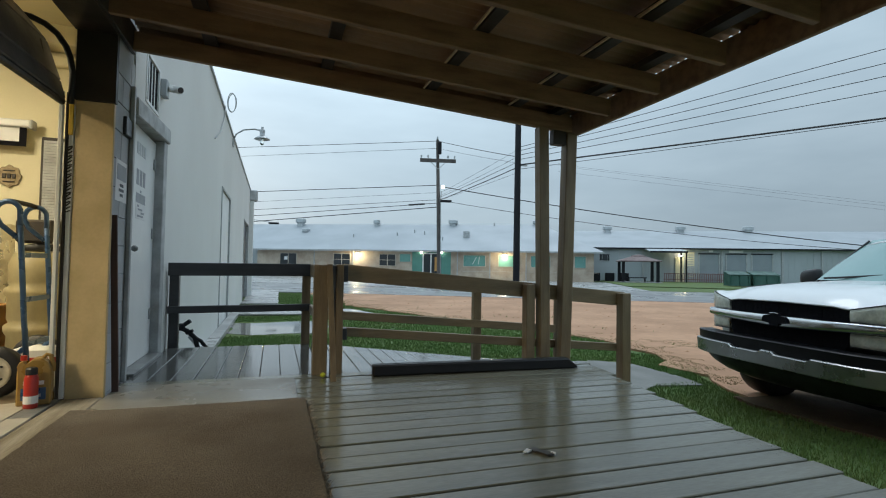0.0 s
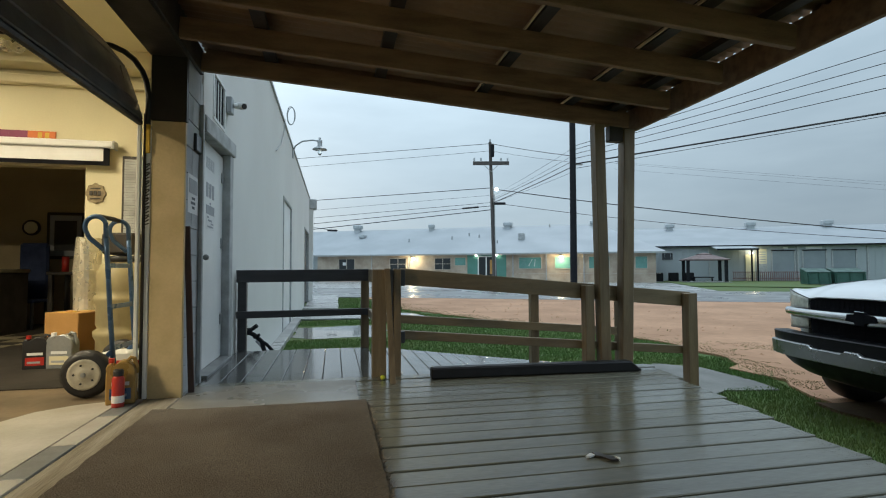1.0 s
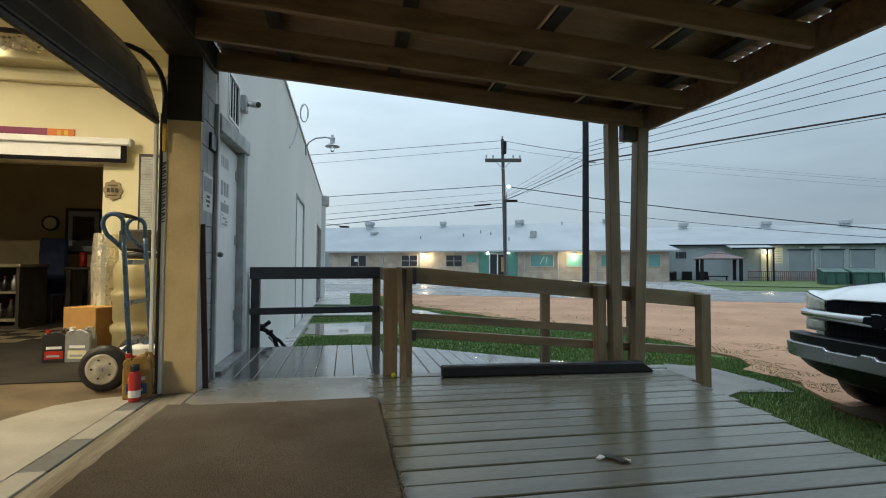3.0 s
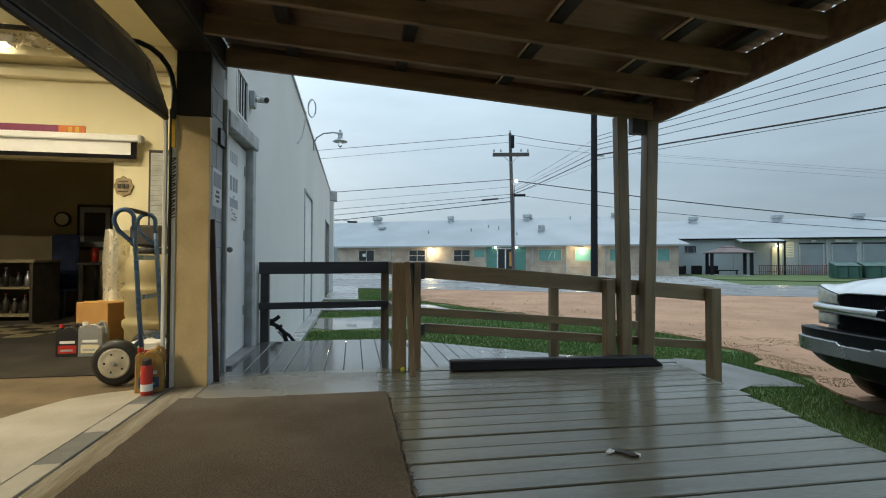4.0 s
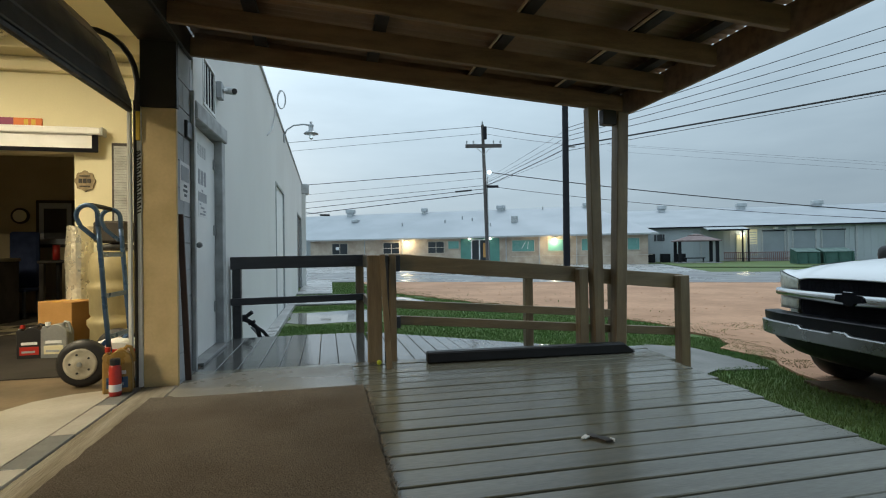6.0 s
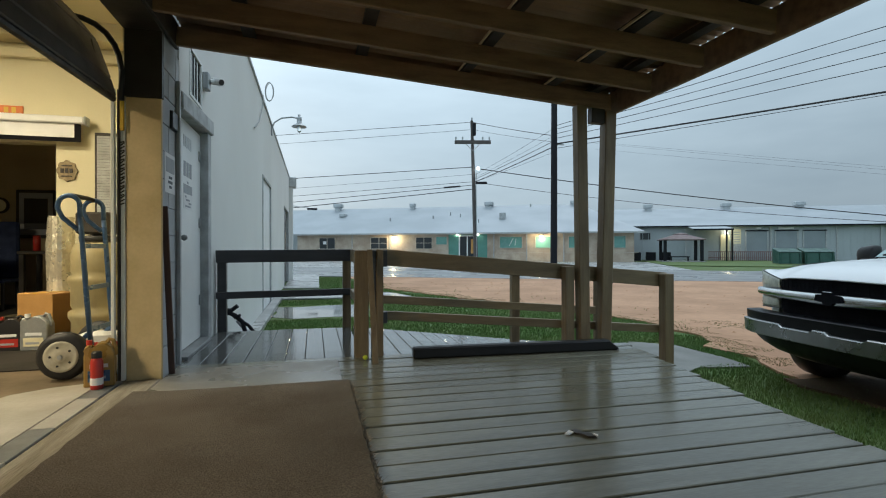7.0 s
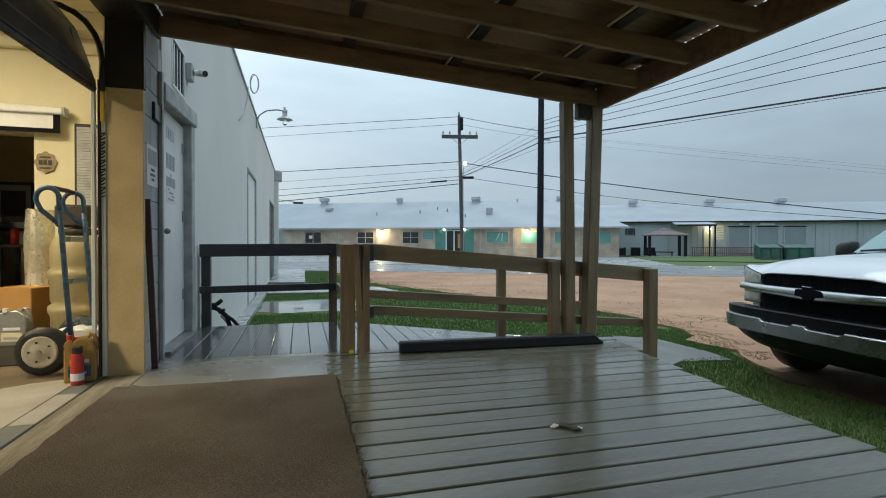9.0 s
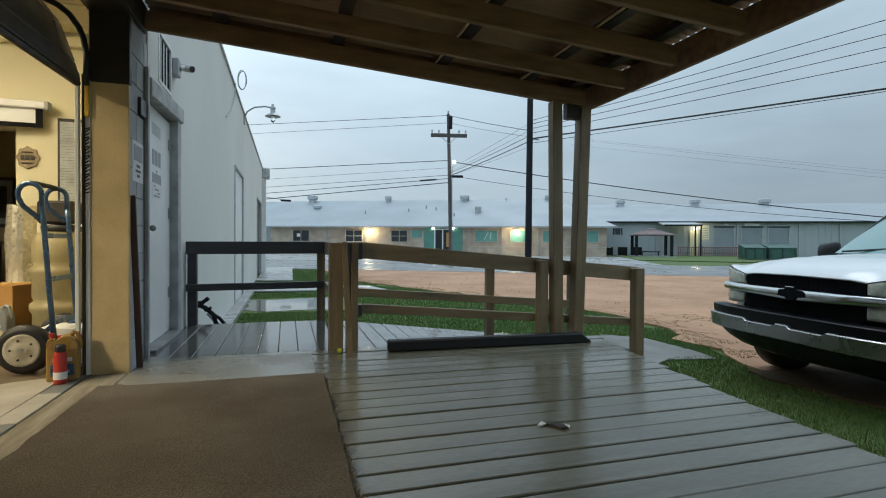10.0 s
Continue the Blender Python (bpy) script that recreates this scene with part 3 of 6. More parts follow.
part("ledger", B(WX + 0.001, WX + 0.03, -3.0, 4.2, 2.43, 2.62, 0.003), M_DKBROWN, shed)
part("fascia", beam(bmesh.new(), (WX + 0.02, 4.30, 2.625), (2.80, 4.30, 2.345), 0.04, 0.24, 0.004), M_ROOFWOOD, shed, "dark brown end fascia board")
part("fascia", B(2.80, 2.835, -3.0, 4.32, 2.18, 2.392, 0.004), M_ROOFWOOD, shed, "brown eave fascia board")
for px in (-0.45, 0.42, 1.31, 2.12, 2.55):
    z = rz(px) + 0.14
    part("purlin", B(px - 0.045, px + 0.045, -3.0, 4.28, z + 0.002, z + 0.05, 0.002), M_DKBROWN, shed)
    if 0.9 < px < 2.2:
        # light along the purlin's edge, put in as a thin pale strip
        part("batten", B(px - 0.072, px - 0.058, -3.0, 4.28, z + 0.003, z + 0.02, 0.002), M_LITEDGE, shed, "lit edge of the purlin, put in as a pale strip")
bm = bmesh.new()
nx, ny = 2, 480
vs = [[bm.verts.new((x, -3.05 + 7.4 * j / ny, rz(x) + 0.243 + 0.012 * math.sin(j * 7.4 / ny / 0.076 * math.tau))) for j in range(ny + 1)] for x in (WX + 0.01, 2.848)]
for j in range(ny):
    bm.faces.new((vs[0][j], vs[1][j], vs[1][j + 1], vs[0][j + 1]))
sheet = part("roof_sheet", bm, M_SHEET, shed, "corrugated metal roof sheet", True)
sheet.modifiers.new("thickness", "SOLIDIFY").thickness = 0.002

for y0, y1 in ((-3.0, 1.9), (2.02, 2.36), (2.66, 2.80), (3.34, 3.62), (3.76, 3.80), (3.97, 4.3)):
    part("closure_strip", B(2.836, 2.847, y0, y1, 2.30, 2.455, 0.002), M_ROOFWOOD, shed)
for (bx, tx, yy, w) in ((2.46, 2.42, 4.16, 0.10), (2.65, 2.72, 4.16, 0.11)):
    tagged(mesh_ob("roof_post", beam(bmesh.new(), (bx, yy, -0.35), (tx, yy, rz(2.6) + 0.02 if w < 0.105 else rz(2.75) - 0.005), w, w, 0.006, up=(0, 1, 0)), M_POST),
           "brown square timber post holding the deck roof", "post", "roof posts")
tagged(mesh_ob("post_block", B(2.525, 2.66, 4.12, 4.20, 2.06, 2.20, 0.004), M_DKBROWN), "dark timber block between the roof posts", "block")

# ---- railings ----
def post(x, y, z0, z1, w=0.09, lean=(0, 0), m=None, par=None):
    return part("post", beam(bmesh.new(), (x, y, z0), (x + lean[0], y + lean[1], z1), w, w, 0.005, up=(0, 1, 0)), m or M_POST, par)


def rail(a, b, h, par, w=0.038, m=None):
    return part("rail", beam(bmesh.new(), a, b, w, h, 0.004), m or M_RAIL, par)


back_rail = thing("landing_railing", "dark stained timber railing at the back of the landing", "railing", group="deck railings")
post(-0.93, 5.86, GZ, 0.80, 0.09, par=back_rail, m=M_DARKRAIL)
post(0.40, 5.86, GZ, 0.80, 0.09, par=back_rail)
rail((-0.985, 5.795, 0.815), (0.46, 5.795, 0.825), 0.135, back_rail, m=M_DARKRAIL)
rail((-0.985, 5.795, 0.395), (0.46, 5.795, 0.41), 0.075, back_rail, m=M_DARKRAIL)
corner = thing("corner_railing", "weathered brown timber corner posts with side rails", "railing", group="deck railings")
post(0.418, 4.20, GZ, 0.885, 0.114, par=corner)
# shadowed left face of the next post, put in as a dark board
part("post", B(0.503, 0.537, 4.15, 4.24, GZ, 0.885, 0.004), M_DARKRAIL, corner, "shaded side of the corner post, put in as a dark board")
part("post", B(0.538, 0.596, 4.13, 4.24, GZ, 0.89, 0.005), M_POST, corner)
for z0, z1 in ((0.745, 0.885), (0.27, 0.365)):
    part("cleat", B(0.597, 0.634, 4.16, 4.224, z0, z1, 0.004), M_DARKRAIL, corner, "dark cleat at the rail's end")
rail((0.45, 4.25, 0.82), (0.45, 5.75, 0.82), 0.135, corner)
rail((0.45, 4.25, 0.40), (0.45, 5.75, 0.40), 0.085, corner)
leaner = tagged(mesh_ob("loose_board", beam(bmesh.new(), (0.498, 3.85, 0.0), (0.478, 4.115, 0.89), 0.022, 0.045, 0.003, up=(1, 0, 0.1)), M_POST), "loose brown board leaning on the corner post", "board")

RS = -0.118                      # fall of the ramp per metre


def ramp_z(x):
    return max(GZ + 0.035, RS * max(0.0, x - 0.5))


near = thing("ramp_railing", "brown timber ramp railing with two sloping rails", "railing", group="deck railings")
rail((0.60, 4.245, 0.825), (3.41, 4.245, 0.587), 0.14, near)
rail((0.60, 4.245, 0.33), (3.41, 4.245, 0.10), 0.075, near)
post(2.31, 4.18, -0.3, 0.735, 0.09, par=near)
post(3.36, 4.175, GZ, 0.65, 0.10, par=near)
far_r = thing("ramp_railing", "brown timber ramp railing with two sloping rails", "railing", group="deck railings")
rail((0.50, 5.24, 0.815), (3.35, 5.24, 0.575), 0.14, far_r)
rail((0.50, 5.24, 0.385), (3.35, 5.24, 0.165), 0.085, far_r)
post(0.53, 5.30, GZ, 0.86, 0.09, par=far_r)
post(2.24, 5.30, GZ, 0.70, 0.09, par=far_r)
post(3.30, 5.30, GZ, 0.60, 0.09, par=far_r)

# ---- deck ----
deck_frame = structure("deck_frame", B(-0.98, 2.40, -3.0, 4.08, GZ, -0.045), M_DKBROWN, "dark timber framing below the deck", "deck")
structure("landing_frame", B(-0.98, 0.46, 4.09, 5.84, GZ, -0.045), M_DKBROWN, "dark timber framing below the landing", "deck")
bm = bmesh.new()
prism(bm, [(0.5, GZ - 0.1), (3.75, GZ - 0.1), (3.75, ramp_z(3.75) - 0.045), (0.5, -0.045)], 1.58, Matrix.Translation((0, 5.80, 0)) @ Matrix.Rotation(radians(90), 4, "X"))
structure("ramp_frame", bm, M_DKBROWN, "dark timber framing below the ramp", "ramp")
mat_ob = thing("carpet_mat", "worn brown ribbed carpet mat lying on the deck", "mat")
bm = bmesh.new()
bmesh.ops.create_grid(bm, x_segments=80, y_segments=150, size=0.5)
for v in bm.verts:
    x, y = -1.03 + (v.co.x + 0.5) * 1.29, -1.2 + (v.co.y + 0.5) * 4.54
    ex = min(v.co.x + 0.5, 0.5 - v.co.x)
    w = noise.noise(Vector((x * 2, y * 2, 3)))
    v.co = Vector((x + (0.012 * noise.noise(Vector((0, y * 9, 1))) if abs(v.co.x) > 0.495 else 0), y + (0.012 * noise.noise(Vector((x * 6, 0, 1))) if v.co.y > 0.495 else 0),
                   0.014 + 0.004 * w + (0.012 * max(0, -0.85 - x) / 0.2 if x < -0.85 else 0)))
pile = part("carpet", bm, M_MAT, mat_ob)
pile.modifiers.new("thickness", "SOLIDIFY").thickness = 0.011

bm = beam(bmesh.new(), (0.82, 4.00, 0.045), (2.66, 3.93, 0.045), 0.10, 0.09, 0.012)
for v in bm.verts:
    if v.co.x > 2.5 and v.co.z > 0.05:
        v.co.x -= 0.09           # the end is cut on a slope
bar = tagged(mesh_ob("wheel_stop", bm, M_BAR), "long black painted timber beam lying on the deck", "beam")
bm = bmesh.new()
bmesh.ops.create_uvsphere(bm, u_segments=16, v_segments=10, radius=0.02, matrix=Matrix.Translation((0.435, 4.03, 0.02)))
tagged(mesh_ob("small_ball", bm, M_TENNIS, smooth=True), "small yellow ball lying by the corner post", "ball")

# ---- across the street ----
def window(parent, u0, u1, z0, z1, v, pane_m, frame_m=M_WHITE, cols=2, rows=1, t=0.06):
    w = part("window", B(u0, u1, v - 0.03, v + 0.02, z0, z1), pane_m, parent)
    for a, b, c, d in ((u0 - t, u1 + t, z1, z1 + t), (u0 - t, u1 + t, z0 - t, z0), (u0 - t, u0, z0, z1), (u1, u1 + t, z0, z1)):
        part("frame", B(a, b, v - 0.09, v + 0.0, c, d, 0.005), frame_m, w)
    for k in range(1, cols):
        uu = u0 + (u1 - u0) * k / cols
        part("mullion", B(uu - 0.03, uu + 0.03, v - 0.07, v - 0.031, z0, z1), frame_m, w)
    for k in range(1, rows):
        zz = z0 + (z1 - z0) * k / rows
        part("mullion", B(u0, u1, v - 0.075, v - 0.031, zz - 0.025, zz + 0.025), frame_m, w)
    return w


SM = street_m(0, 0, 0)
motel = thing("stone_building", "long low limestone building with a pale metal roof and lit lamps", "building", SM)
FV = 53.0
part("wall", B(-30.2, 6.3, FV + 0.001, FV + 14, GZ - 0.2, 2.54), M_STONE, motel)
EZ, RZ = 2.57, 5.97              # eave and ridge
bm = bmesh.new()
loft(bm, [[(-31.4, FV - 0.7, EZ), (7.2, FV - 0.7, EZ)], [(-31.4, FV + 7.5, RZ), (1.2, FV + 7.5, RZ)], [(-31.4, FV + 15, EZ), (7.2, FV + 15, EZ)]])
for a, b, c in (((-31.4, FV - 0.7, EZ), (-31.4, FV + 7.5, RZ), (-31.4, FV + 15, EZ)), ((7.2, FV - 0.7, EZ), (1.2, FV + 7.5, RZ), (7.2, FV + 15, EZ))):
    bm.faces.new([bm.verts.new(p) for p in (a, b, c)])
roof = part("roof", bm, M_ROOFMET, motel)
part("fascia", B(-31.2, 7.2, FV - 0.72, FV - 0.66, 2.42, 2.585), M_TRIM, motel)
part("soffit", B(-31.15, 7.15, FV - 0.65, FV, 2.542, 2.565), M_WHITE, motel)
M_STONETRIM = mat("buff_stone_trim", (0.50, 0.45, 0.38), 0.8, 0, 0.1, 1.5, 0.1, 10)
for a, b, rows_n in ((-27.4, -25.5, 1), (-21.15, -19.3, 2), (-15.95, -14.2, 2)):
    window(motel, a, b, 0.92, 2.10, FV, M_DKGLASS, M_STONETRIM, cols=2, rows=rows_n)
part("window_card", B(-26.95, -26.55, FV - 0.04, FV - 0.031, 1.4, 1.75), M_PAPER, motel, "white card behind the window")
for a, b in ((-6.85, -4.6), (-3.2, -1.1), (0.1, 2.0), (4.45, 5.5)):
    window(motel, a, b, 0.98, 2.10, FV, M_TEALPANE, M_STONETRIM, cols=1)
window(motel, -13.7, -12.55, 1.35, 2.15, FV, M_TEALPANE, M_STONETRIM, cols=1)
for a, b, lean in ((-5.9, -5.5, 0.25), (-5.3, -4.9, -0.05)):
    part("tape_line", beam(bmesh.new(), (a, FV - 0.036, 1.2), (a + 0.15 + lean, FV - 0.036, 1.95), 0.005, 0.05, 0), M_PAPER, motel)
for k in range(24):
    u = -29.9 + k * 1.53
    if not -13.7 < u < -8.0:
        part("course_joint", B(u, u + 1.45, FV - 0.012, FV - 0.0005, 0.42 + 0.02 * (k % 3), 0.46 + 0.02 * (k % 3)), M_STONETRIM, motel)
part("entry_panel", B(-12.35, -8.2, FV - 0.06, FV - 0.001, GZ, 2.40), M_TEAL, motel, "teal painted entrance surround")
ent = part("entrance", B(-11.15, -9.45, FV - 0.12, FV - 0.061, GZ, 2.2), M_DKGLASS, motel, "glass double entrance door")
for uu in (-11.15, -10.3, -9.45):
    part("frame", B(uu - 0.06, uu + 0.06, FV - 0.16, FV - 0.121, GZ, 2.2), M_WHITE, ent)
part("frame", B(-11.21, -9.39, FV - 0.16, FV - 0.121, 2.201, 2.29), M_WHITE, ent)
part("notice", B(-9.9, -9.6, FV - 0.17, FV - 0.15, 0.4, 1.9), M_CARD, ent, "tan paper posted on the door")
rng = random.Random(7)
for u, z in ((-23.4, 0), (-18.95, 0), (-7.5, 0), (-4.1, 0), (-0.4, 0), (3.0, 0)):
    part("downpipe", B(u - 0.05, u + 0.05, FV - 0.1, FV - 0.002, GZ, 2.4), M_TRIM, motel)
for u in (-18.35, -2.6):
    lamp = thing("wall_lamp", "lit warm wall lamp under the eave", "lamp", SM, group="facade lamps")
    part("hood", rod(bmesh.new(), (u, FV - 0.3, 2.2), (u, FV - 0.3, 2.32), 0.22, 12, 0.08), M_GALV, lamp)
    bm = bmesh.new()
    bmesh.ops.create_uvsphere(bm, u_segments=12, v_segments=8, radius=0.16, matrix=Matrix.Translation((u, FV - 0.3, 2.12)))
    part("bulb", bm, M_WARM, lamp, "glowing bulb", True)
    ld = bpy.data.lights.new("facade_lamp", "POINT")
    ld.energy, ld.color, ld.shadow_soft_size = 75, (1.0, 0.84, 0.5), 0.2
    lo = new("facade_lamp", ld)
    lo.location = SM @ Vector((u, FV - 0.75, 1.85))
for u in (-11.35, -9.15):
    bm = bmesh.new()
    bmesh.ops.create_uvsphere(bm, u_segments=10, v_segments=6, radius=0.1, matrix=Matrix.Translation((u, FV - 0.25, 2.36)))
    part("downlight", bm, M_DOORLAMP, motel, "small lit lamp at the entrance", True)


def roof_unit(u, v, z, w, h, label):
    t = thing("roof_vent", label, "vent", street_m(u, v, z), group="roof vents")
    part("base", B(-w * 0.35, w * 0.35, -w * 0.35, w * 0.35, -0.9, h * 0.35), M_HAZEVENT, t)
    part("head", B(-w / 2, w / 2, -w / 2, w / 2, h * 0.3501, h, 0.06), M_HAZEVENT, t)


for u, v, z, w, h in ((-28.4, 60.0, 5.85, 1.0, 0.75), (-26.7, 57.8, 4.6, 0.8, 0.6), (-18.5, 60.0, 5.75, 0.7, 0.7), (-9.1, 60.2, 5.75, 1.0, 0.7), (0.7, 60.4, 5.8, 0.9, 0.6)):
    roof_unit(u, v, z, w, h, "grey metal ventilator on the pale roof")
u0 = thing("roof_cooler", "dark boxy cooler unit on the pale roof, greyed for distance haze", "air conditioner", street_m(-7.0, 56.3, 4.0))
# case lightened too, haze put into its grey
part("case", B(-0.33, 0.33, -0.33, 0.33, 0.1, 0.85, 0.03), M_TRIM, u0)
part("stand", B(-1.2, 1.2, -0.05, 0.05, 0.0, 0.098), M_GALV, u0)
for k, (u, v) in enumerate(((-20.0, 56.0), (-15.0, 56.6), (-13.2, 57.6), (-11.9, 57.0), (-10.2, 56.4), (-9.5, 55.2), (-4.2, 60.0))):
    z = EZ + (v - FV + 0.7) / 8.2 * (RZ - EZ)
    p = thing("vent_pipe", "thin vent pipe on the pale roof", "pipe", street_m(u, v, z), group="roof pipes")
    part("pipe", rod(bmesh.new(), (0, 0, -0.2), (0, 0, 0.35), 0.07, 8), M_GALV, p)

shed_b = thing("metal_building", "long grey metal warehouse with roller doors and a pale roof", "building", SM)
BV = 62.0
part("wall", B(5.6, 75, BV, BV + 20, GZ - 0.2, 3.36), M_GREYMET, shed_b)
bm = bmesh.new()
loft(bm, [[(5.0, BV - 0.5, 3.40), (75.5, BV - 0.5, 3.40)], [(5.0, BV + 10, 6.1), (75.5, BV + 10, 6.1)], [(5.0, BV + 20.5, 3.40), (75.5, BV + 20.5, 3.40)]])
part("roof", bm, M_ROOFMET, shed_b)
part("gutter", B(5.0, 75.5, BV - 0.55, BV - 0.42, 3.26, 3.42), M_STEELPOLE, shed_b)
for u in (12.8, 21.25, 27.45, 31.4, 35.6, 40.0):
    part("downpipe", B(u - 0.08, u + 0.08, BV - 0.14, BV - 0.002, GZ, 3.25), M_TRIM, shed_b)
M_ROLLER = mat("dull_roller_door", (0.25, 0.29, 0.315), 0.6, 0.1, 0.06, 0.6, 0.0, 8)
for k in range(46):
    u = 5.8 + k * 0.62
    part("siding_rib", B(u - 0.025, u + 0.025, BV - 0.03, BV - 0.0005, GZ, 3.25), M_GREYMET, shed_b)
for a in (18.9, 21.75, 24.4, 36.6, 41.0):
    d = part("roller_door", B(a, a + 2.0, BV - 0.045, BV - 0.002, GZ, 2.74), M_ROLLER, shed_b, "grey roller door, shut")
    part("frame", B(a - 0.12, a + 2.12, BV - 0.12, BV - 0.046, 2.741, 2.86), M_STEELPOLE, d)
    for aa in (a - 0.12, a + 2.0):
        part("frame", B(aa, aa + 0.12, BV - 0.12, BV - 0.031, GZ, 2.74), M_TRIM, d)
    for k in range(7):
        part("slat", B(a + 0.02, a + 1.98, BV - 0.062, BV - 0.046, GZ + 0.05 + k * 0.45, GZ + 0.47 + k * 0.45, 0.006), M_ROLLER, d)
window(shed_b, 8.0, 9.1, 1.9, 2.65, BV, M_DKGLASS, M_TRIM, 1)
part("wall_light", B(19.9, 20.3, BV - 0.2, BV - 0.01, 2.98, 3.18), M_WHITE, shed_b)
part("wall_panel", B(22.0, 23.45, BV - 0.12, BV - 0.01, 2.93, 3.2), M_WHITE, shed_b)
porch = thing("porch_canopy", "flat grey canopy over a lit entrance of the warehouse", "canopy", SM)
part("roof_plate", beam(bmesh.new(), (14.9, BV - 0.1, 3.30), (14.9, BV - 2.9, 2.92), 3.9, 0.12, 0.02), M_GREYMET, porch)
part("fascia", B(12.95, 16.85, BV - 3.0, BV - 2.92, 2.80, 2.98, 0.01), M_STEELPOLE, porch, "dark canopy edge")
for u in (16.2, 16.75):
    part("post", B(u - 0.07, u + 0.07, BV - 2.85, BV - 2.7, GZ, 2.86), M_STEELPOLE, porch)
part("lit_door", B(16.3, 17.2, BV - 0.2, BV - 0.141, GZ, 2.4), M_CREAM, porch, "pale lit entrance door")
sgn = thing("wall_sign", "pale board with faded print on the warehouse wall", "sign", SM)
part("board", B(17.4, 18.35, BV - 0.08, BV - 0.032, 0.2, 3.0), M_CREAM, sgn)
for k in range(5):
    part("print_bar", B(17.5, 18.25, BV - 0.085, BV - 0.081, 1.55 + k * 0.26, 1.67 + k * 0.26), M_TRIM, sgn)
part("panel", B(17.42, 18.33, BV - 0.09, BV - 0.081, 0.25, 1.4), M_TRIM, sgn)
ld = bpy.data.lights.new("porch_lamp", "POINT")
ld.energy, ld.color, ld.shadow_soft_size = 22, (1.0, 0.86, 0.5), 0.2
lo = new("porch_lamp", ld)
lo.location = SM @ Vector((17.0, BV - 1.0, 2.5))
part("lamp", B(16.75, 16.95, BV - 0.5, BV - 0.15, 2.5, 2.63), M_DOORLAMP, porch, "lit porch lamp")
for u, v in ((10.1, 71.0), (19.3, 71.0), (27.45, 71.0)):
    roof_unit(u, v, 5.86, 1.1, 0.75, "grey metal ventilator on the warehouse roof")
wing = thing("rear_wing", "low grey wing behind the stone building under the same pale roof", "building", SM)
part("wall", B(-52, -31.6, FV + 2.6, FV + 13, GZ - 0.2, 3.2), M_GREYMET, wing)
bm = bmesh.new()
loft(bm, [[(-52, FV + 2.0, 3.28), (-31.5, FV + 2.0, 3.48)], [(-52, FV + 7.5, RZ - 0.02), (-31.42, FV + 7.5, RZ - 0.02)], [(-52, FV + 13, 3.3), (-31.42, FV + 13, 3.5)]])
part("roof", bm, M_ROOFMET, wing)
part("fascia", beam(bmesh.new(), (-52, FV + 1.98, 3.20), (-31.5, FV + 1.98, 3.40), 0.05, 0.16, 0), M_TRIM, wing)

# gazebo
gz = thing("gazebo", "dark post gazebo with a brown hipped roof", "gazebo", street_m(11.1, 56.0, GZ) @ Matrix.Diagonal((0.80, 0.80, 1.0, 1)))
for x in (-2.1, 2.1):
    for y in (-1.6, 1.6):
        part("post", B(x - 0.17, x + 0.17, y - 0.17, y + 0.17, 0.1, 2.2, 0.01), M_STEELPOLE, gz)
bm = bmesh.new()
loft(bm, [[(x, y, z) for x, y in ((-a, -b), (a, -b), (a, b), (-a, b), (-a, -b))] for a, b, z in ((2.5, 2.0, 2.17), (2.5, 2.0, 2.27), (0.8, 0.6, 2.72), (0.8, 0.6, 2.80), (0.0, 0.0, 2.95))])
part("roof", bm, M_GAZROOF, gz)
part("slab", B(-2.6, 2.6, -2.1, 2.1, 0, 0.1, 0.02), M_PAVE, gz)
part("bench", B(-1.2, 1.2, 0.4, 0.9, 0.45, 0.55, 0.02), M_STEELPOLE, gz)
for u in (-1.0, 1.0):
    part("bench_leg", B(u - 0.05, u + 0.05, 0.45, 0.85, 0.1, 0.45), M_STEELPOLE, gz)
for u in (6.6, 8.1, 9.6):
    ac = thing("condenser_unit", "dark boxy condenser unit on the ground", "air conditioner", street_m(u + 0.6, 59.0, GZ), group="condenser units")
    part("case", B(-0.45, 0.45, -0.45, 0.45, 0.04, 0.95, 0.03), M_STEELPOLE, ac)
    part("pad", B(-0.55, 0.55, -0.55, 0.55, 0, 0.04), M_PAVE, ac)
fence = thing("red_fence", "low rust-red picket barrier by the warehouse", "fence", SM)
for k in range(60):
    u = 14.8 + k * 0.19
    part("picket", B(u - 0.03, u + 0.03, 60.4, 60.44, GZ, GZ + 1.0), M_REDDIRT, fence)
for z in (0.3, 0.95):
    part("rail", B(14.7, 26.1, 60.445, 60.49, GZ + z, GZ + z + 0.07), M_REDDIRT, fence)
for u, w in ((16.96, 1.65), (18.85, 2.1)):
    d = thing("dumpster", "dark green steel dumpster with sloped lid", "dumpster", street_m(u, 47.5, GZ) @ Matrix.Diagonal((1, 1, 0.87, 1)), group="dumpsters")
    bm = bmesh.new()
    prism(bm, [(0, 0.1), (1.5, 0.1), (1.5, 1.5), (0.1, 1.15)], w, Matrix.Rotation(radians(90), 4, "Z") @ Matrix.Rotation(radians(90), 4, "X"))
    part("body", bm, M_DUMP, d)
    part("lid", beam(bmesh.new(), (w / 2, 0.02, 1.185), (w / 2, 1.52, 1.545), w + 0.04, 0.05, 0.015), M_DUMP, d)
    for uu in (0.12, w / 2, w - 0.12):
        part("rib", B(uu - 0.05, uu + 0.05, -0.035, 0.12, 0.12, 1.1, 0.01), M_DUMP, d)
patch_pts = [tuple((st(u, v))[:2]) for u, v in ((7.6, 43.0), (45, 35.0), (45, 61.9), (7.6, 61.9))]
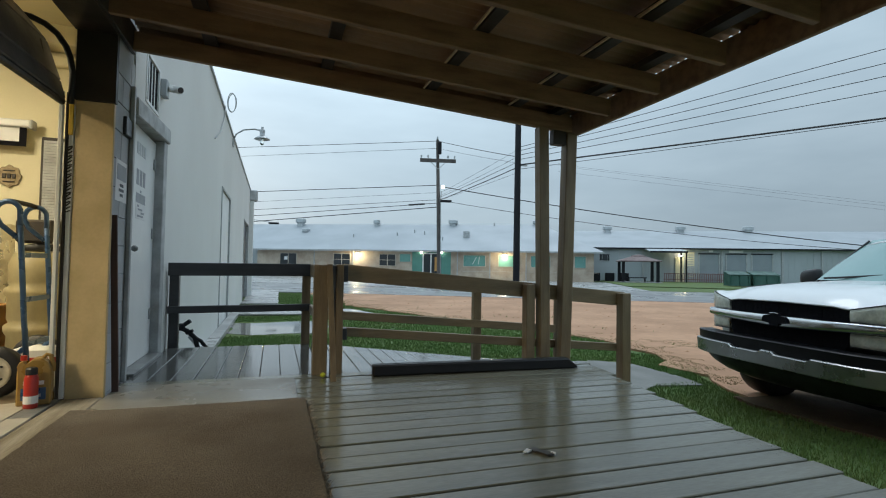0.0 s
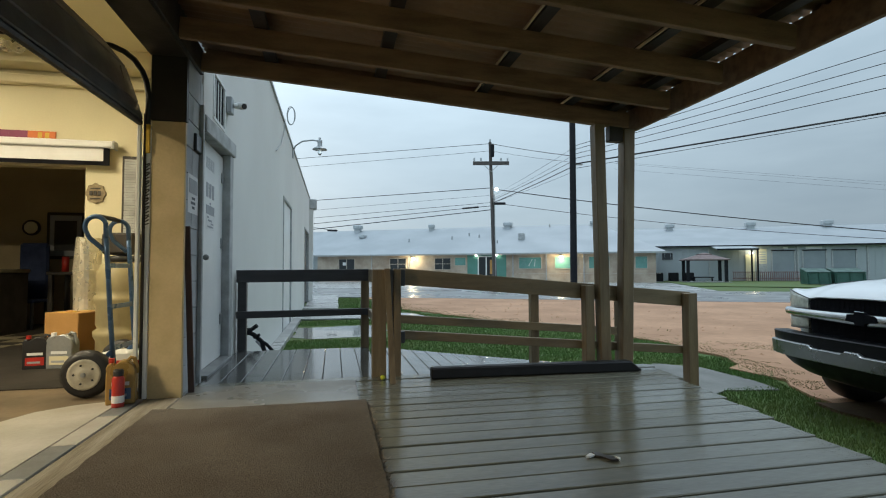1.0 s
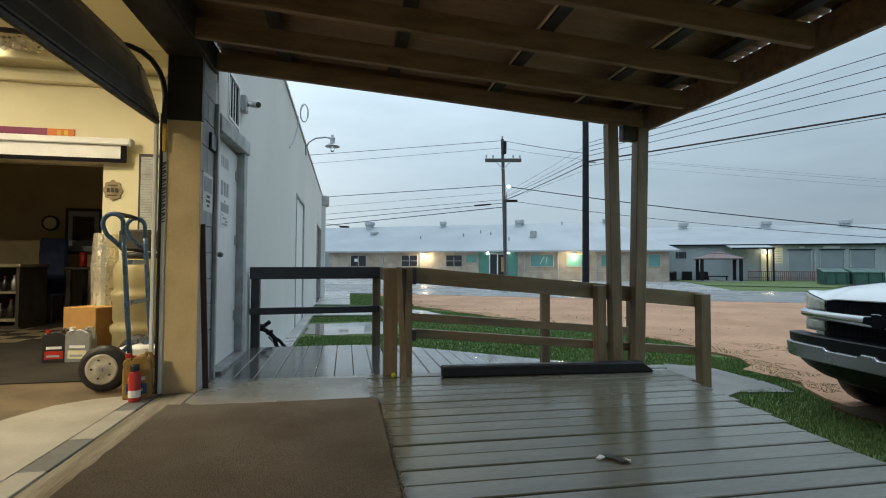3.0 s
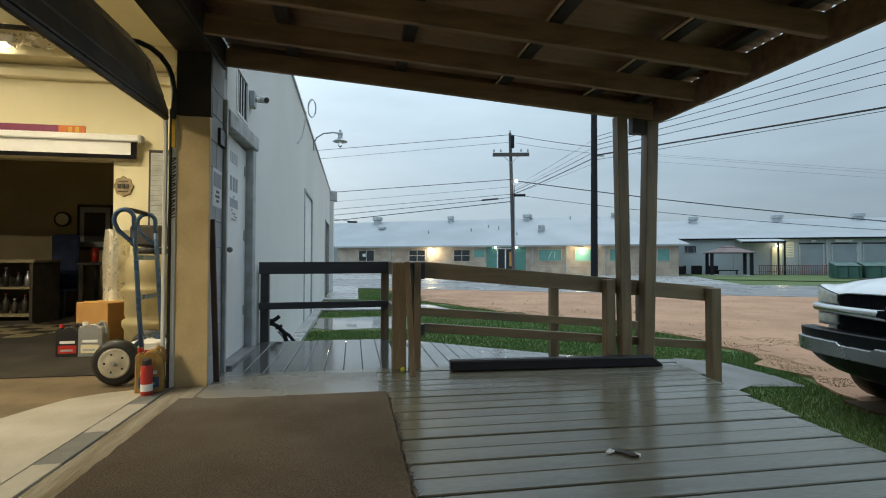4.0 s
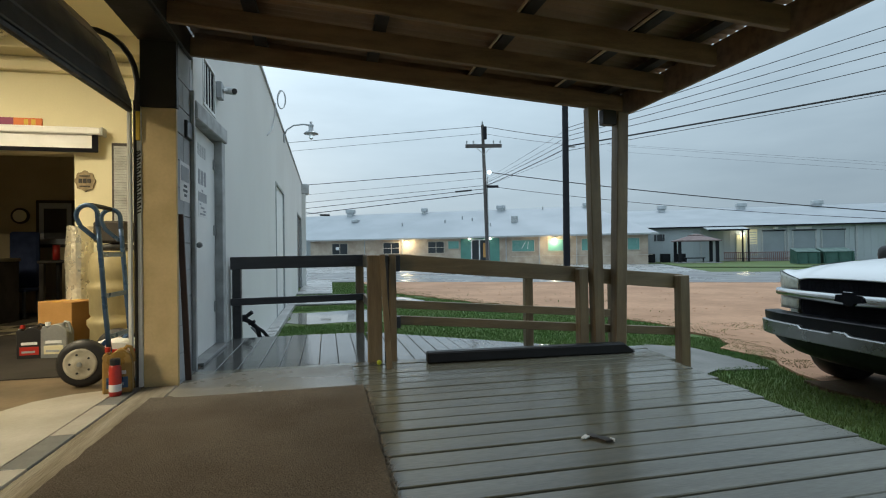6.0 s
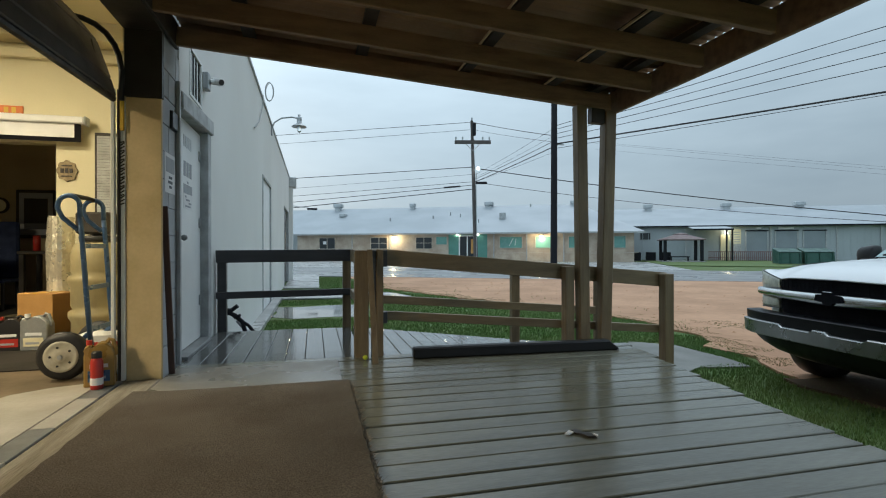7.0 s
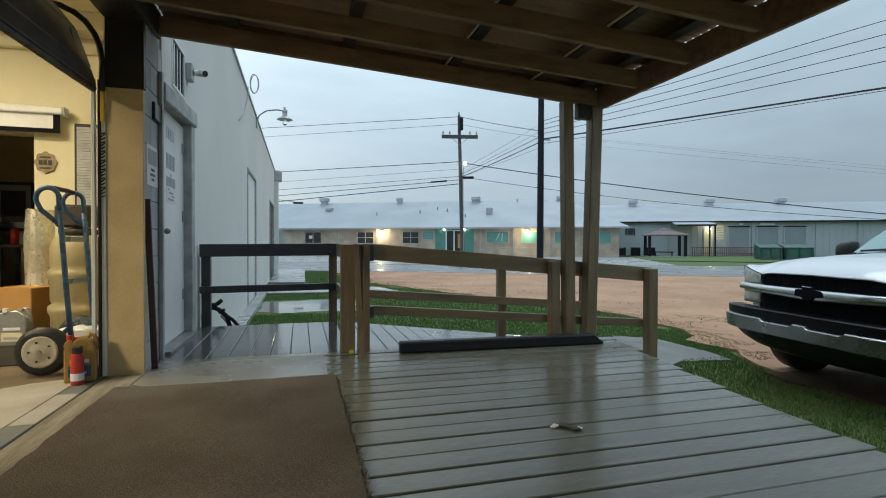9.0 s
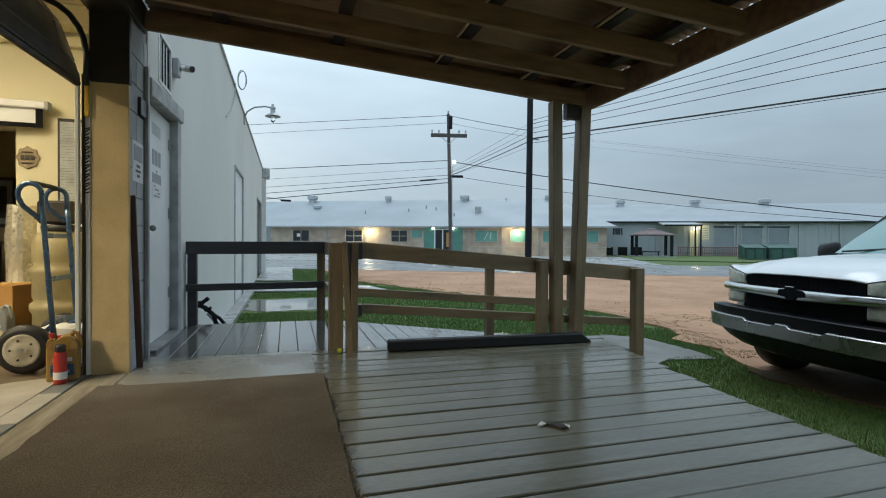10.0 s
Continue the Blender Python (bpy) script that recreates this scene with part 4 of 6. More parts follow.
patch("lawn", patch_pts, GZ + 0.035, M_SOIL, "strip of green lawn before the warehouse", "lawn", 0.3, 1.0)

# ---- pickup ----
def pickup(at):
    """A full-size pickup; its front faces +x, its left side +y, wheels on z = 0."""
    t = thing("pickup_truck", "white pickup truck with black grille and chrome bumper, parked", "truck", at)
    # body sides with wheel arches
    for s in (-1, 1):
        out = [(-5.55, 0.55)]
        for cx in (-4.2, -0.80):
            out += [(cx - 0.46, 0.48)] + [(cx + 0.46 * math.cos(a), 0.42 + 0.46 * math.sin(a)) for a in [math.pi - k * math.pi / 12 for k in range(13)]] + [(cx + 0.46, 0.48)]
        out += [(-0.28, 0.55), (-0.26, 0.72), (-0.26, 1.03), (-0.36, 1.06), (-1.3, 1.13), (-1.5, 1.20), (-2.0, 1.22), (-5.55, 1.24)]
        bm = bmesh.new()
        prism(bm, out, 0.10, Matrix.Translation((0, s * 0.93 + 0.05, 0)) @ Matrix.Rotation(radians(90), 4, "X"))
        bmesh.ops.bevel(bm, geom=[e for e in bm.edges if abs(e.verts[0].co.y - e.verts[1].co.y) < 1e-5 and abs(e.verts[0].co.y) > 0.95], offset=0.02, segments=2, affect="EDGES")
        part("body_side", bm, M_TRUCK, t)
    # hood and wings in one skin: a rounded nose that dips over the lamps
    rows = []
    for d, rise, w in ((0.0, 0.0, 0.0), (0.004, 0.012, 0.05), (0.015, 0.032, 0.18), (0.04, 0.055, 0.4), (0.09, 0.088, 0.65), (0.18, 0.115, 0.86), (0.34, 0.142, 1.0), (0.7, 0.176, 1.0), (1.2, 0.200, 1.0)):
        row = []
        for k in range(49):
            f = -1 + k / 24
            y = 0.965 * f
            a = abs(y)
            zf = float(np.interp(a, (0.0, 0.50, 0.60, 0.66, 0.80, 0.93, 0.965), (1.080, 1.072, 1.056, 1.056, 1.090, 1.126, 1.100)))
            crown = 1.072 + rise - 0.075 * abs(f) ** 4 - 0.012 * f * f
            z = zf + max(0.0, crown - zf) * w + (1 - w) * rise * 0.35
            crease = 0.010 * math.exp(-((a - 0.60) / 0.10) ** 2) * w
            row.append(Vector((-0.135 * (a / 0.95) ** 3 - 0.01 - d * (1 - 0.12 * abs(f) ** 3), y, z - crease)))
        rows.append(row)
    hood = part("hood", loft(bmesh.new(), rows), M_TRUCK, t, smooth=True)
    hood.modifiers.new("thickness", "SOLIDIFY").thickness = 0.012
    for s in (-1, 1):
        part("hood_seam", tube(bmesh.new(), [(-0.34, s * 0.80, 1.172), (-0.7, s * 0.80, 1.205), (-1.15, s * 0.80, 1.230)], 0.004, 5), M_BLACKPL, hood)
    part("engine_bay", B(-1.3, -0.27, -0.84, 0.84, 0.45, 1.04), M_BLACKPL, t)
    # grille
    outline = [(-0.54, 0.70), (0.54, 0.70), (0.60, 0.76), (0.615, 0.90), (0.605, 1.045), (0.54, 1.066), (0.30, 1.076), (-0.30, 1.076), (-0.54, 1.066), (-0.605, 1.045), (-0.615, 0.90), (-0.60, 0.76)]
    g = part("grille", prism(bmesh.new(), outline, 0.09, Matrix(((0, 0, 1, -0.14), (1, 0, 0, 0), (0, 1, 0, 0), (0, 0, 0, 1)))), M_GRILLE, t, "black mesh grille")
    for k in range(11):
        z = 0.725 + k * 0.031
        part("grille_bar", B(-0.05, -0.046, -0.59, 0.59, z, z + 0.006), M_GRILLE, g)
    for k in range(25):
        y = -0.576 + k * 0.048
        part("grille_bar", B(-0.05, -0.047, y - 0.003, y + 0.003, 0.715, 1.05), M_GRILLE, g)
    rows = []
    for y in [-0.975 + k * 0.10263 for k in range(20)]:
        sw = -0.115 * abs(y / 0.95) ** 3
        low = 0.842 + 0.035 * min(1.0, abs(y) / 0.9)
        rows.append([Vector((0.0 + sw + dx, y, z)) for dx, z in ((-0.06, 0.955), (0.015, 0.952), (0.03, 0.938), (0.03, low + 0.02), (0.015, low + 0.003), (-0.06, low))])
    part("chrome_bar", loft(bmesh.new(), rows), M_CHROME, t, "chrome bar across the grille and lamps", True)
    bm = bmesh.new()
    prism(bm, [(-0.14, -0.025), (-0.055, -0.035), (-0.04, -0.06), (0.04, -0.06), (0.055, -0.035), (0.14, -0.025), (0.125, 0.03), (0.055, 0.035), (0.045, 0.055), (-0.045, 0.055), (-0.055, 0.035), (-0.125, 0.03)], 0.03,
          Matrix.Translation((0.02, 0, 0.915)) @ Matrix(((0, 0, 1, 0), (0.95, 0, 0, 0), (0, 1.0, 0, 0), (0, 0, 0, 1))))
    badge = part("badge", bm, M_GRILLE, t, "plain dark badge on the chrome bar")
    part("rim", B(0.021, 0.053, -0.045, 0.045, 0.9705, 0.977, 0.002), M_CHROME, badge)
    # lamps: a bright bucket with two reflectors behind a pale lens, above and below the bar
    for s in (-1, 1):
        for up in (True, False):
            def corner(y, q):
                inner, outer = ((0.962, 1.052), (0.955, 1.122)) if up else ((0.768, 0.868), (0.758, 0.872))
                f = (y - 0.625) / 0.325
                lo_z, hi_z = inner[0] + (outer[0] - inner[0]) * f, inner[1] + (outer[1] - inner[1]) * f
                return lo_z + (hi_z - lo_z) * q
            ys = [0.625 + 0.350 * k / 8 for k in range(9)]
            sw = [-0.115 * (y / 0.95) ** 3 - (0.015 * max(0, (k - 6) / 2) ** 2) for k, y in enumerate(ys)]
            rows = [[Vector((w - 0.15, sd * y, corner(y, q))) if q in (0.0, 1.0) and deep else Vector((w - 0.055, sd * y, corner(y, q))) for q, deep in ((0.0, True), (0.03, False), (0.5, False), (0.97, False), (1.0, True))] for w, y in zip(sw, ys) for sd in (s,)]
            h = part("headlight", loft(bmesh.new(), rows), M_BUCKET, t, "headlight with yellowed lens, reflector brightness put into its colour")
            for yy, r in ((0.70, 0.040), (0.82, 0.043)):
                m = Matrix.Translation((-0.115 * (yy / 0.95) ** 3 - 0.052, s * yy, corner(yy, 0.5))) @ Matrix.Rotation(radians(90), 4, "Y")
                part("reflector", lathe(bmesh.new(), [(0.010, -0.02), (0.014, -0.012), (r * 0.7, 0.004), (r, 0.018), (r + 0.004, 0.016), (r + 0.004, 0.0)], 16, m), M_CHROME, h, "", True)
            rows = [[Vector((w - 0.012 + 0.006 * math.sin(q * math.pi), s * y, corner(y, q))) for q in (0.0, 0.25, 0.5, 0.75, 1.0)] for w, y in zip(sw, ys)]
            lens = part("lens", loft(bmesh.new(), rows), M_LENS, h, "outer lens, pale with the reflectors' brightness", True)
            lens.modifiers.new("thickness", "SOLIDIFY").thickness = 0.004
            lens.visible_shadow = False
            for q in (-0.04, 1.03):
                part("rim", tube(bmesh.new(), [Vector((w - 0.014, s * y, corner(y, q))) for w, y in zip(sw, ys)], 0.005, 5), M_BLACKPL, h)
        part("lamp_divider", B(-0.16, -0.055, s * 0.614 - 0.006, s * 0.614 + 0.006, 0.755, 1.035, 0.003), M_BLACKPL, t)
        part("marker", B(0.060, 0.085, s * 0.62 - 0.03, s * 0.62 + 0.03, 0.640, 0.655, 0.003), M_RED, t, "small red reflection strip on the pad") if s > 0 else None
    # bumper: black pad, chrome band with notches, black lower apron
    def band(z0, z1, x0, hw, m, name, lab, notch=False):
        rows = []
        n = 100
        for k in range(n + 1):
            f = -1 + 2 * k / n
            sw = -0.10 * abs(f) ** 5
            top = z1
            if notch:
                a = abs(f)
                top = z1 - 0.024 * min(1.0, max(0.0, (a - 0.06) / 0.03), max(0.0, (0.44 - a) / 0.03))
            rows.append([Vector((x0 + sw - 0.16, f * hw, top)), Vector((x0 + sw - 0.012, f * hw, top)), Vector((x0 + sw, f * hw, top - 0.008)), Vector((x0 + sw - 0.012, f * hw, z0 + 0.008)), Vector((x0 + sw - 0.025, f * hw, z0)), Vector((x0 + sw - 0.2, f * hw, z0))])
        return part(name, loft(bmesh.new(), rows), m, t, lab)
    band(0.60, 0.725, 0.115, 1.0, M_PAD, "bumper_pad", "black plastic bumper top")
    band(0.495, 0.638, 0.145, 1.0, M_BUMPER, "bumper", "chrome front bumper with notched upper edge", True)
    rows = []
    for x, z, hw, pw in ((0.10, 0.505, 0.99, 5), (0.08, 0.455, 0.975, 5), (0.05, 0.40, 0.93, 4), (0.0, 0.345, 0.83, 4), (-0.06, 0.31, 0.70, 3), (-0.22, 0.30, 0.66, 3)):
        rows.append([Vector((x - 0.16 * abs(f) ** pw, f * hw, z)) for f in [-1 + k / 14 for k in range(29)]])
    part("apron", loft(bmesh.new(), rows), M_PAD, t, "black lower apron", True)
    # cab
    z0, z1 = 1.14, 1.79
    def ring(x, z, hw):
        return [Vector((x, -hw, z)), Vector((x, hw, z))]
    bm = bmesh.new()
    rows = []
    for x, z, hw in ((-1.74, 1.70, 0.62), (-1.84, 1.735, 0.655), (-2.3, 1.77, 0.67), (-3.0, 1.76, 0.67), (-3.25, 1.72, 0.65)):
        rows.append([Vector((x - 0.05 * abs(f) ** 2, f * hw, z - 0.05 * abs(f) ** 3)) for f in [-1 + k / 6 for k in range(13)]])
    loft(bm, rows)
    rf = part("cab_roof", bm, M_TRUCK, t, smooth=True)
    rf.modifiers.new("thickness", "SOLIDIFY").thickness = 0.03
    bm = bmesh.new()
    rows = []
    for x, z, hw in ((-1.18, 1.265, 0.79), (-1.46, 1.49, 0.72), (-1.76, 1.715, 0.63)):
        rows.append([Vector((x - 0.14 * abs(f) ** 2, f * hw, z)) for f in [-1 + k / 6 for k in range(13)]])
    part("windshield", loft(bm, rows), M_AUTOGLASS, t, "tinted windshield reflecting the sky", True)
    for s in (-1, 1):
        part("pillar", beam(bmesh.new(), (-1.36, s * 0.825, 1.22), (-1.92, s * 0.66, 1.70), 0.05, 0.05, 0.012), M_TRUCK, t)
        part("glass_seal", beam(bmesh.new(), (-1.315, s * 0.795, 1.24), (-1.865, s * 0.640, 1.705), 0.018, 0.02, 0.004), M_BLACKPL, t)
        part("pillar", beam(bmesh.new(), (-3.2, s * 0.85, 1.1), (-3.2, s * 0.66, 1.73), 0.1, 0.12, 0.015), M_TRUCK, t)
        bm = bmesh.new()
        loft(bm, [[Vector((-1.40, s * 0.83, 1.22)), Vector((-3.15, s * 0.85, 1.22))], [Vector((-1.9, s * 0.65, 1.70)), Vector((-3.15, s * 0.66, 1.71))]])
        part("side_window", bm, M_AUTOGLASS, t)
        bm = bmesh.new()
        bmesh.ops.create_uvsphere(bm, u_segments=16, v_segments=10, radius=1.0)
        for v in bm.verts:
            v.co = Vector((-1.53 + 0.075 * math.copysign(abs(v.co.x) ** 0.6, v.co.x), s * 1.05 + 0.115 * math.copysign(abs(v.co.y) ** 0.6, v.co.y), 1.295 + 0.085 * math.copysign(abs(v.co.z) ** 0.6, v.co.z) - 0.03 * s * v.co.y))
        m = part("mirror", bm, M_BLACKPL, t, "black door mirror", True)
        part("arm", beam(bmesh.new(), (-1.53, s * 0.86, 1.23), (-1.53, s * 0.99, 1.26), 0.05, 0.04, 0.01), M_BLACKPL, m)
        part("wiper", beam(bmesh.new(), (-1.22, s * 0.62, 1.285), (-1.27, s * 0.05, 1.325), 0.018, 0.02, 0.003), M_BLACKPL, t)
    part("cowl", B(-1.36, -1.16, -0.82, 0.82, 1.19, 1.245, 0.01), M_BLACKPL, t)
    part("cab_back", B(-3.28, -3.2, -0.8, 0.8, 0.6, 1.6, 0.02), M_TRUCK, t)
    # block added below the floor pan to keep light off the ground
    part("underbody_blocker", B(-5.3, -0.35, -0.70, 0.70, 0.24, 0.419, 0.03), M_GRILLE, t)
    part("floor_pan", B(-5.4, -0.3, -0.7, 0.7, 0.42, 0.52), M_BLACKPL, t)
    part("tailgate", B(-5.56, -5.48, -0.85, 0.85, 0.55, 1.18, 0.02), M_TRUCK, t)
    for cx in (-0.80, -4.2):
        for s in (-1, 1):
            m = Matrix.Translation((cx, s * 0.865, 0.375)) @ Matrix.Rotation(radians(90), 4, "X")
            w = part("wheel", lathe(bmesh.new(), [(0.24, -0.12), (0.34, -0.125), (0.375, -0.09), (0.38, 0.0), (0.375, 0.09), (0.34, 0.125), (0.24, 0.12)], 28, m), M_RUBBER, t, "black tyre", True)
            part("rim", lathe(bmesh.new(), [(0.07, -0.123), (0.2, -0.123), (0.235, -0.128), (0.239, 0.128), (0.2, 0.123), (0.07, 0.123)], 20, m), M_GALV, w, "steel rim", True)
    return t


truck = pickup(Matrix.Translation((4.40, 3.36, GZ)) @ Matrix.Rotation(radians(173.9), 4, "Z"))

# ---- poles and cables ----
def cable(name, a, b, sag, r, label="thin black overhead cable"):
    a, b = Vector(a), Vector(b)
    n = 16
    pts = [a.lerp(b, k / n) - Vector((0, 0, sag * 4 * (k / n) * (1 - k / n))) for k in range(n + 1)]
    return tagged(mesh_ob(name, tube(bmesh.new(), pts, r, 5), M_WIRE), label, "cable", "overhead cables")


P1 = Vector((11.55, 36.4, GZ))
pole = thing("utility_pole", "weathered wooden utility pole with a crossarm and lamp", "pole", Matrix.Translation(P1) @ Matrix.Rotation(radians(-12), 4, "Z"))
part("shaft", rod(bmesh.new(), (0.25, 0, 0), (-0.05, 0, 10.9), 0.17, 12, 0.11), M_POLE, pole)
part("crossarm", B(-1.35, 1.35, -0.22, -0.09, 9.15, 9.42, 0.01), M_POLE, pole)
for s in (-1, 1):
    part("brace", beam(bmesh.new(), (s * 0.75, -0.14, 9.35), (0.02, -0.14, 8.65), 0.03, 0.04, 0), M_GALV, pole)
for x in (-1.25, -0.75, 0.75, 1.25):
    part("insulator", lathe(bmesh.new(), [(0.03, 0), (0.07, 0.06), (0.05, 0.12), (0.07, 0.16), (0.03, 0.22)], 10, Matrix.Translation((x, -0.145, 9.47))), M_GREYMET, pole)
part("cap_insulator", lathe(bmesh.new(), [(0.04, 0), (0.08, 0.08), (0.05, 0.16), (0.07, 0.2), (0.03, 0.26)], 10, Matrix.Translation((-0.05, 0, 10.9))), M_GREYMET, pole)
arm = part("lamp_arm", tube(bmesh.new(), [(0.0, 0, 7.15), (0.2, -0.3, 7.3), (0.32, -0.7, 7.3)], 0.03), M_GALV, pole)
bm = bmesh.new()
bmesh.ops.create_uvsphere(bm, u_segments=12, v_segments=8, radius=0.12, matrix=Matrix.Translation((0.33, -0.8, 7.22)))
part("lamp_globe", bm, M_STREETLAMP, pole, "lit white lamp globe", True)
part("cable_box", B(0.2, 1.05, -0.35, -0.15, 6.15, 6.33, 0.03), M_STEELPOLE, pole, "dark cable junction box")
part("transformer_switch", B(-0.02, 0.24, -0.34, -0.12, 9.75, 10.7, 0.05), M_STEELPOLE, pole, "dark switch gear near the pole top")
part("riser", tube(bmesh.new(), [(0.3, -0.15, 0), (0.24, -0.16, 6.2), (0.28, -0.16, 7.0)], 0.035), M_GALV, pole, "thin riser pipe")

P2 = Vector((12.91, 25.81, GZ))
pole2 = thing("steel_pole", "tall plain black steel pole by the roadside", "pole", Matrix.Translation(P2))
part("shaft", rod(bmesh.new(), (0, 0, 0), (0.06, 0, 14.5), 0.19, 14, 0.15), M_STEELPOLE, pole2)
part("bracket", B(0.14, 0.6, -0.05, 0.05, 7.1, 7.16), M_GALV, pole2)

PR = Vector((41.29, -10.45, GZ))
for z0, z1, r in ((8.15, 14.26, 0.016), (7.95, 12.97, 0.016), (7.70, 11.94, 0.016), (7.45, 10.75, 0.016), (7.15, 8.15, 0.042), (6.90, 8.33, 0.014)):
    cable("overhead_cable", P2 + Vector((0.1, 0, z0)), PR + Vector((0, 0, z1)), 0.05, r)
PL = P1 - U * 60
for z0, z1, r in ((10.8, 10.7, 0.02), (10.25, 9.5, 0.013), (7.45, 6.3, 0.026), (6.90, 4.7, 0.010), (6.35, 3.8, 0.016), (6.10, 2.6, 0.022), (5.80, 1.65, 0.03)):
    cable("overhead_cable", P1 + Vector((-0.05, 0, z0)), PL + Vector((0, 0, z1)), 0.08, r)
for z0, z1, r in ((10.8, 7.6, 0.020), (10.25, 7.25, 0.010), (6.8, 8.0, 0.008), (6.6, 7.6, 0.008), (6.5, 7.3, 0.016), (6.3, 7.0, 0.026), (6.3, 6.7, 0.008)):
    cable("overhead_cable", P1 + Vector((0.05, 0, z0)), P2 + Vector((0, 0, z1)), 0.05, r)
PB = P1 + U * 37
for z0, z1, sag, r in ((7.35, 2.3, 0.45, 0.034), (6.3, 2.4, 0.65, 0.018)):
    cable("overhead_cable", P1 + Vector((0.3, -0.1, z0)), PB + Vector((0, 0, z1)), sag, r)
for z0, z1 in ((12.9, 6.2), (12.75, 5.8), (12.1, 5.5)):
    cable("overhead_cable", st(3.0, 60.0, z0), st(52.0, 60.0, z1), 0.1, 0.008, "thin distant overhead cable")
splice = tagged(mesh_ob("cable_splice", rod(bmesh.new(), P1 - U * 2.2 + Vector((0, 0, 5.98)), P1 - U * 0.95 + Vector((0, 0, 6.05)), 0.065, 8), M_WIRE), "thick black splice on an overhead cable", "cable splice")
street_lamp = thing("street_lamp", "dark cobra-head street lamp on a thin arm", "lamp", Matrix.Translation(st(-27.1, 50.0, -0.45)))
part("arm", tube(bmesh.new(), [(-6, 0, 6.1), (-2, 0, 6.0), (0, 0, 5.75)], 0.04), M_GALV, street_lamp)
part("head", B(-0.2, 0.9, -0.2, 0.2, 5.55, 5.75, 0.08), M_STEELPOLE, street_lamp)
part("shaft", rod(bmesh.new(), (-6, 0, GZ), (-6, 0, 6.2), 0.1), M_STEELPOLE, street_lamp)

# ---- on the workshop wall ----
lampw = thing("barn_lamp", "grey gooseneck barn lamp on the stucco wall, unlit", "lamp")
part("arm", tube(bmesh.new(), [(WX, 13.4, 3.9), (WX + 0.08, 13.4, 4.08), (WX + 0.25, 13.4, 4.2), (WX + 0.5, 13.4, 4.24), (WX + 0.66, 13.4, 4.22)], 0.02), M_GALV, lampw)
part("flange", B(WX + 0.001, WX + 0.03, 13.34, 13.46, 3.75, 3.97, 0.006), M_GALV, lampw)
LM = Matrix.Translation((WX + 0.68, 13.4, 4.00))
part("shade", lathe(bmesh.new(), [(0.19, 0.0), (0.185, 0.012), (0.09, 0.075), (0.06, 0.085), (0.06, 0.17), (0.065, 0.2), (0.065, 0.24), (0.03, 0.245), (0.035, 0.31), (0.01, 0.315)], 22, LM), M_GALV, lampw, "conical metal shade", True)
bm = bmesh.new()
bmesh.ops.create_uvsphere(bm, u_segments=12, v_segments=8, radius=0.055, matrix=LM @ Matrix.Translation((0, 0, -0.06)) @ Matrix.Diagonal((1, 1, 1.6, 1)))
part("bulb", bm, glass("bulb_glass"), lampw, "clear glass bulb", True)

cctv = thing("security_camera", "white bullet security camera on a junction box", "camera")
part("junction_box", B(WX + 0.001, WX + 0.055, 5.20, 5.32, 2.44, 2.60, 0.006), M_GALV, cctv)
part("mount", rod(bmesh.new(), (WX + 0.055, 5.28, 2.53), (WX + 0.10, 5.30, 2.54), 0.026), M_WHITE, cctv)
part("body", rod(bmesh.new(), (WX + 0.075, 5.34, 2.555), (WX + 0.16, 5.26, 2.525), 0.036, 16), M_WHITE, cctv, "white bullet housing", True)
part("lens", rod(bmesh.new(), (WX + 0.159, 5.261, 2.5255), (WX + 0.166, 5.255, 2.523), 0.028, 16), M_BLACKPL, cctv, "black lens face")

conduit = tagged(mesh_ob("wall_cable", tube(bmesh.new(), [(WX + 0.02, 9.5, 3.05), (WX + 0.02, 9.9, 3.2), (WX + 0.02, 10.3, 3.35), (WX + 0.025, 10.9, 3.8), (WX + 0.03, 11.0, 4.06)], 0.012, 6), M_TRIM), "grey cable clipped to the stucco wall", "cable")
for k in range(2):
    c = Vector((WX + 0.13 + 0.012 * k, 11.2 + 0.012 * k, 4.2))
    tagged(mesh_ob("cable_loop", tube(bmesh.new(), [c + Vector((0.08 * math.cos(a), 0.05 * math.sin(a) * k, 0.2 * math.sin(a))) for a in [i * math.tau / 20 for i in range(21)]], 0.009, 5), M_TRIM),
           "loop of loose cable at the parapet", "cable", "cable loops")

# notices: on the block pier and on the door
notice = thing("notice_sheet", "white printed paper notice on the block pier", "sign")
part("paper", B(WX - 0.0015, WX + 0.0005, 3.92, 4.20, 1.31, 1.60), M_PAPER, notice)
part("print_bar", B(WX + 0.001, WX + 0.002, 3.95, 4.17, 1.46, 1.57), M_GREYINK, notice)
for k, (a, b) in enumerate(((4.02, 4.11), (4.0, 4.12), (4.03, 4.10))):
    part("print_bar", B(WX + 0.001, WX + 0.002, a, b, 1.415 - k * 0.035, 1.435 - k * 0.035), M_INK, notice)
dn = thing("door_notice", "grey lettering and paper notice on the white door", "sign")
XD = WX - 0.0549


def bars(rows):
    for y0, y1, z0, z1, m in rows:
        part("print_bar", B(XD, XD + 0.002, y0, y1, z0, z1), m, dn)


for k in range(4):
    bars([(4.70 + k * 0.08, 4.755 + k * 0.08, 1.79, 1.89, M_PALEINK)])
for k in range(3):
    bars([(4.71 + k * 0.108, 4.785 + k * 0.108, 1.535, 1.665, M_GREYINK)])
bars([(4.84, 4.88, 1.475, 1.495, M_GREYINK), (4.71, 5.02, 1.385, 1.465, M_GREYINK)])
part("paper", B(XD, XD + 0.002, 4.71, 5.02, 1.25, 1.384), M_PAPER, dn)
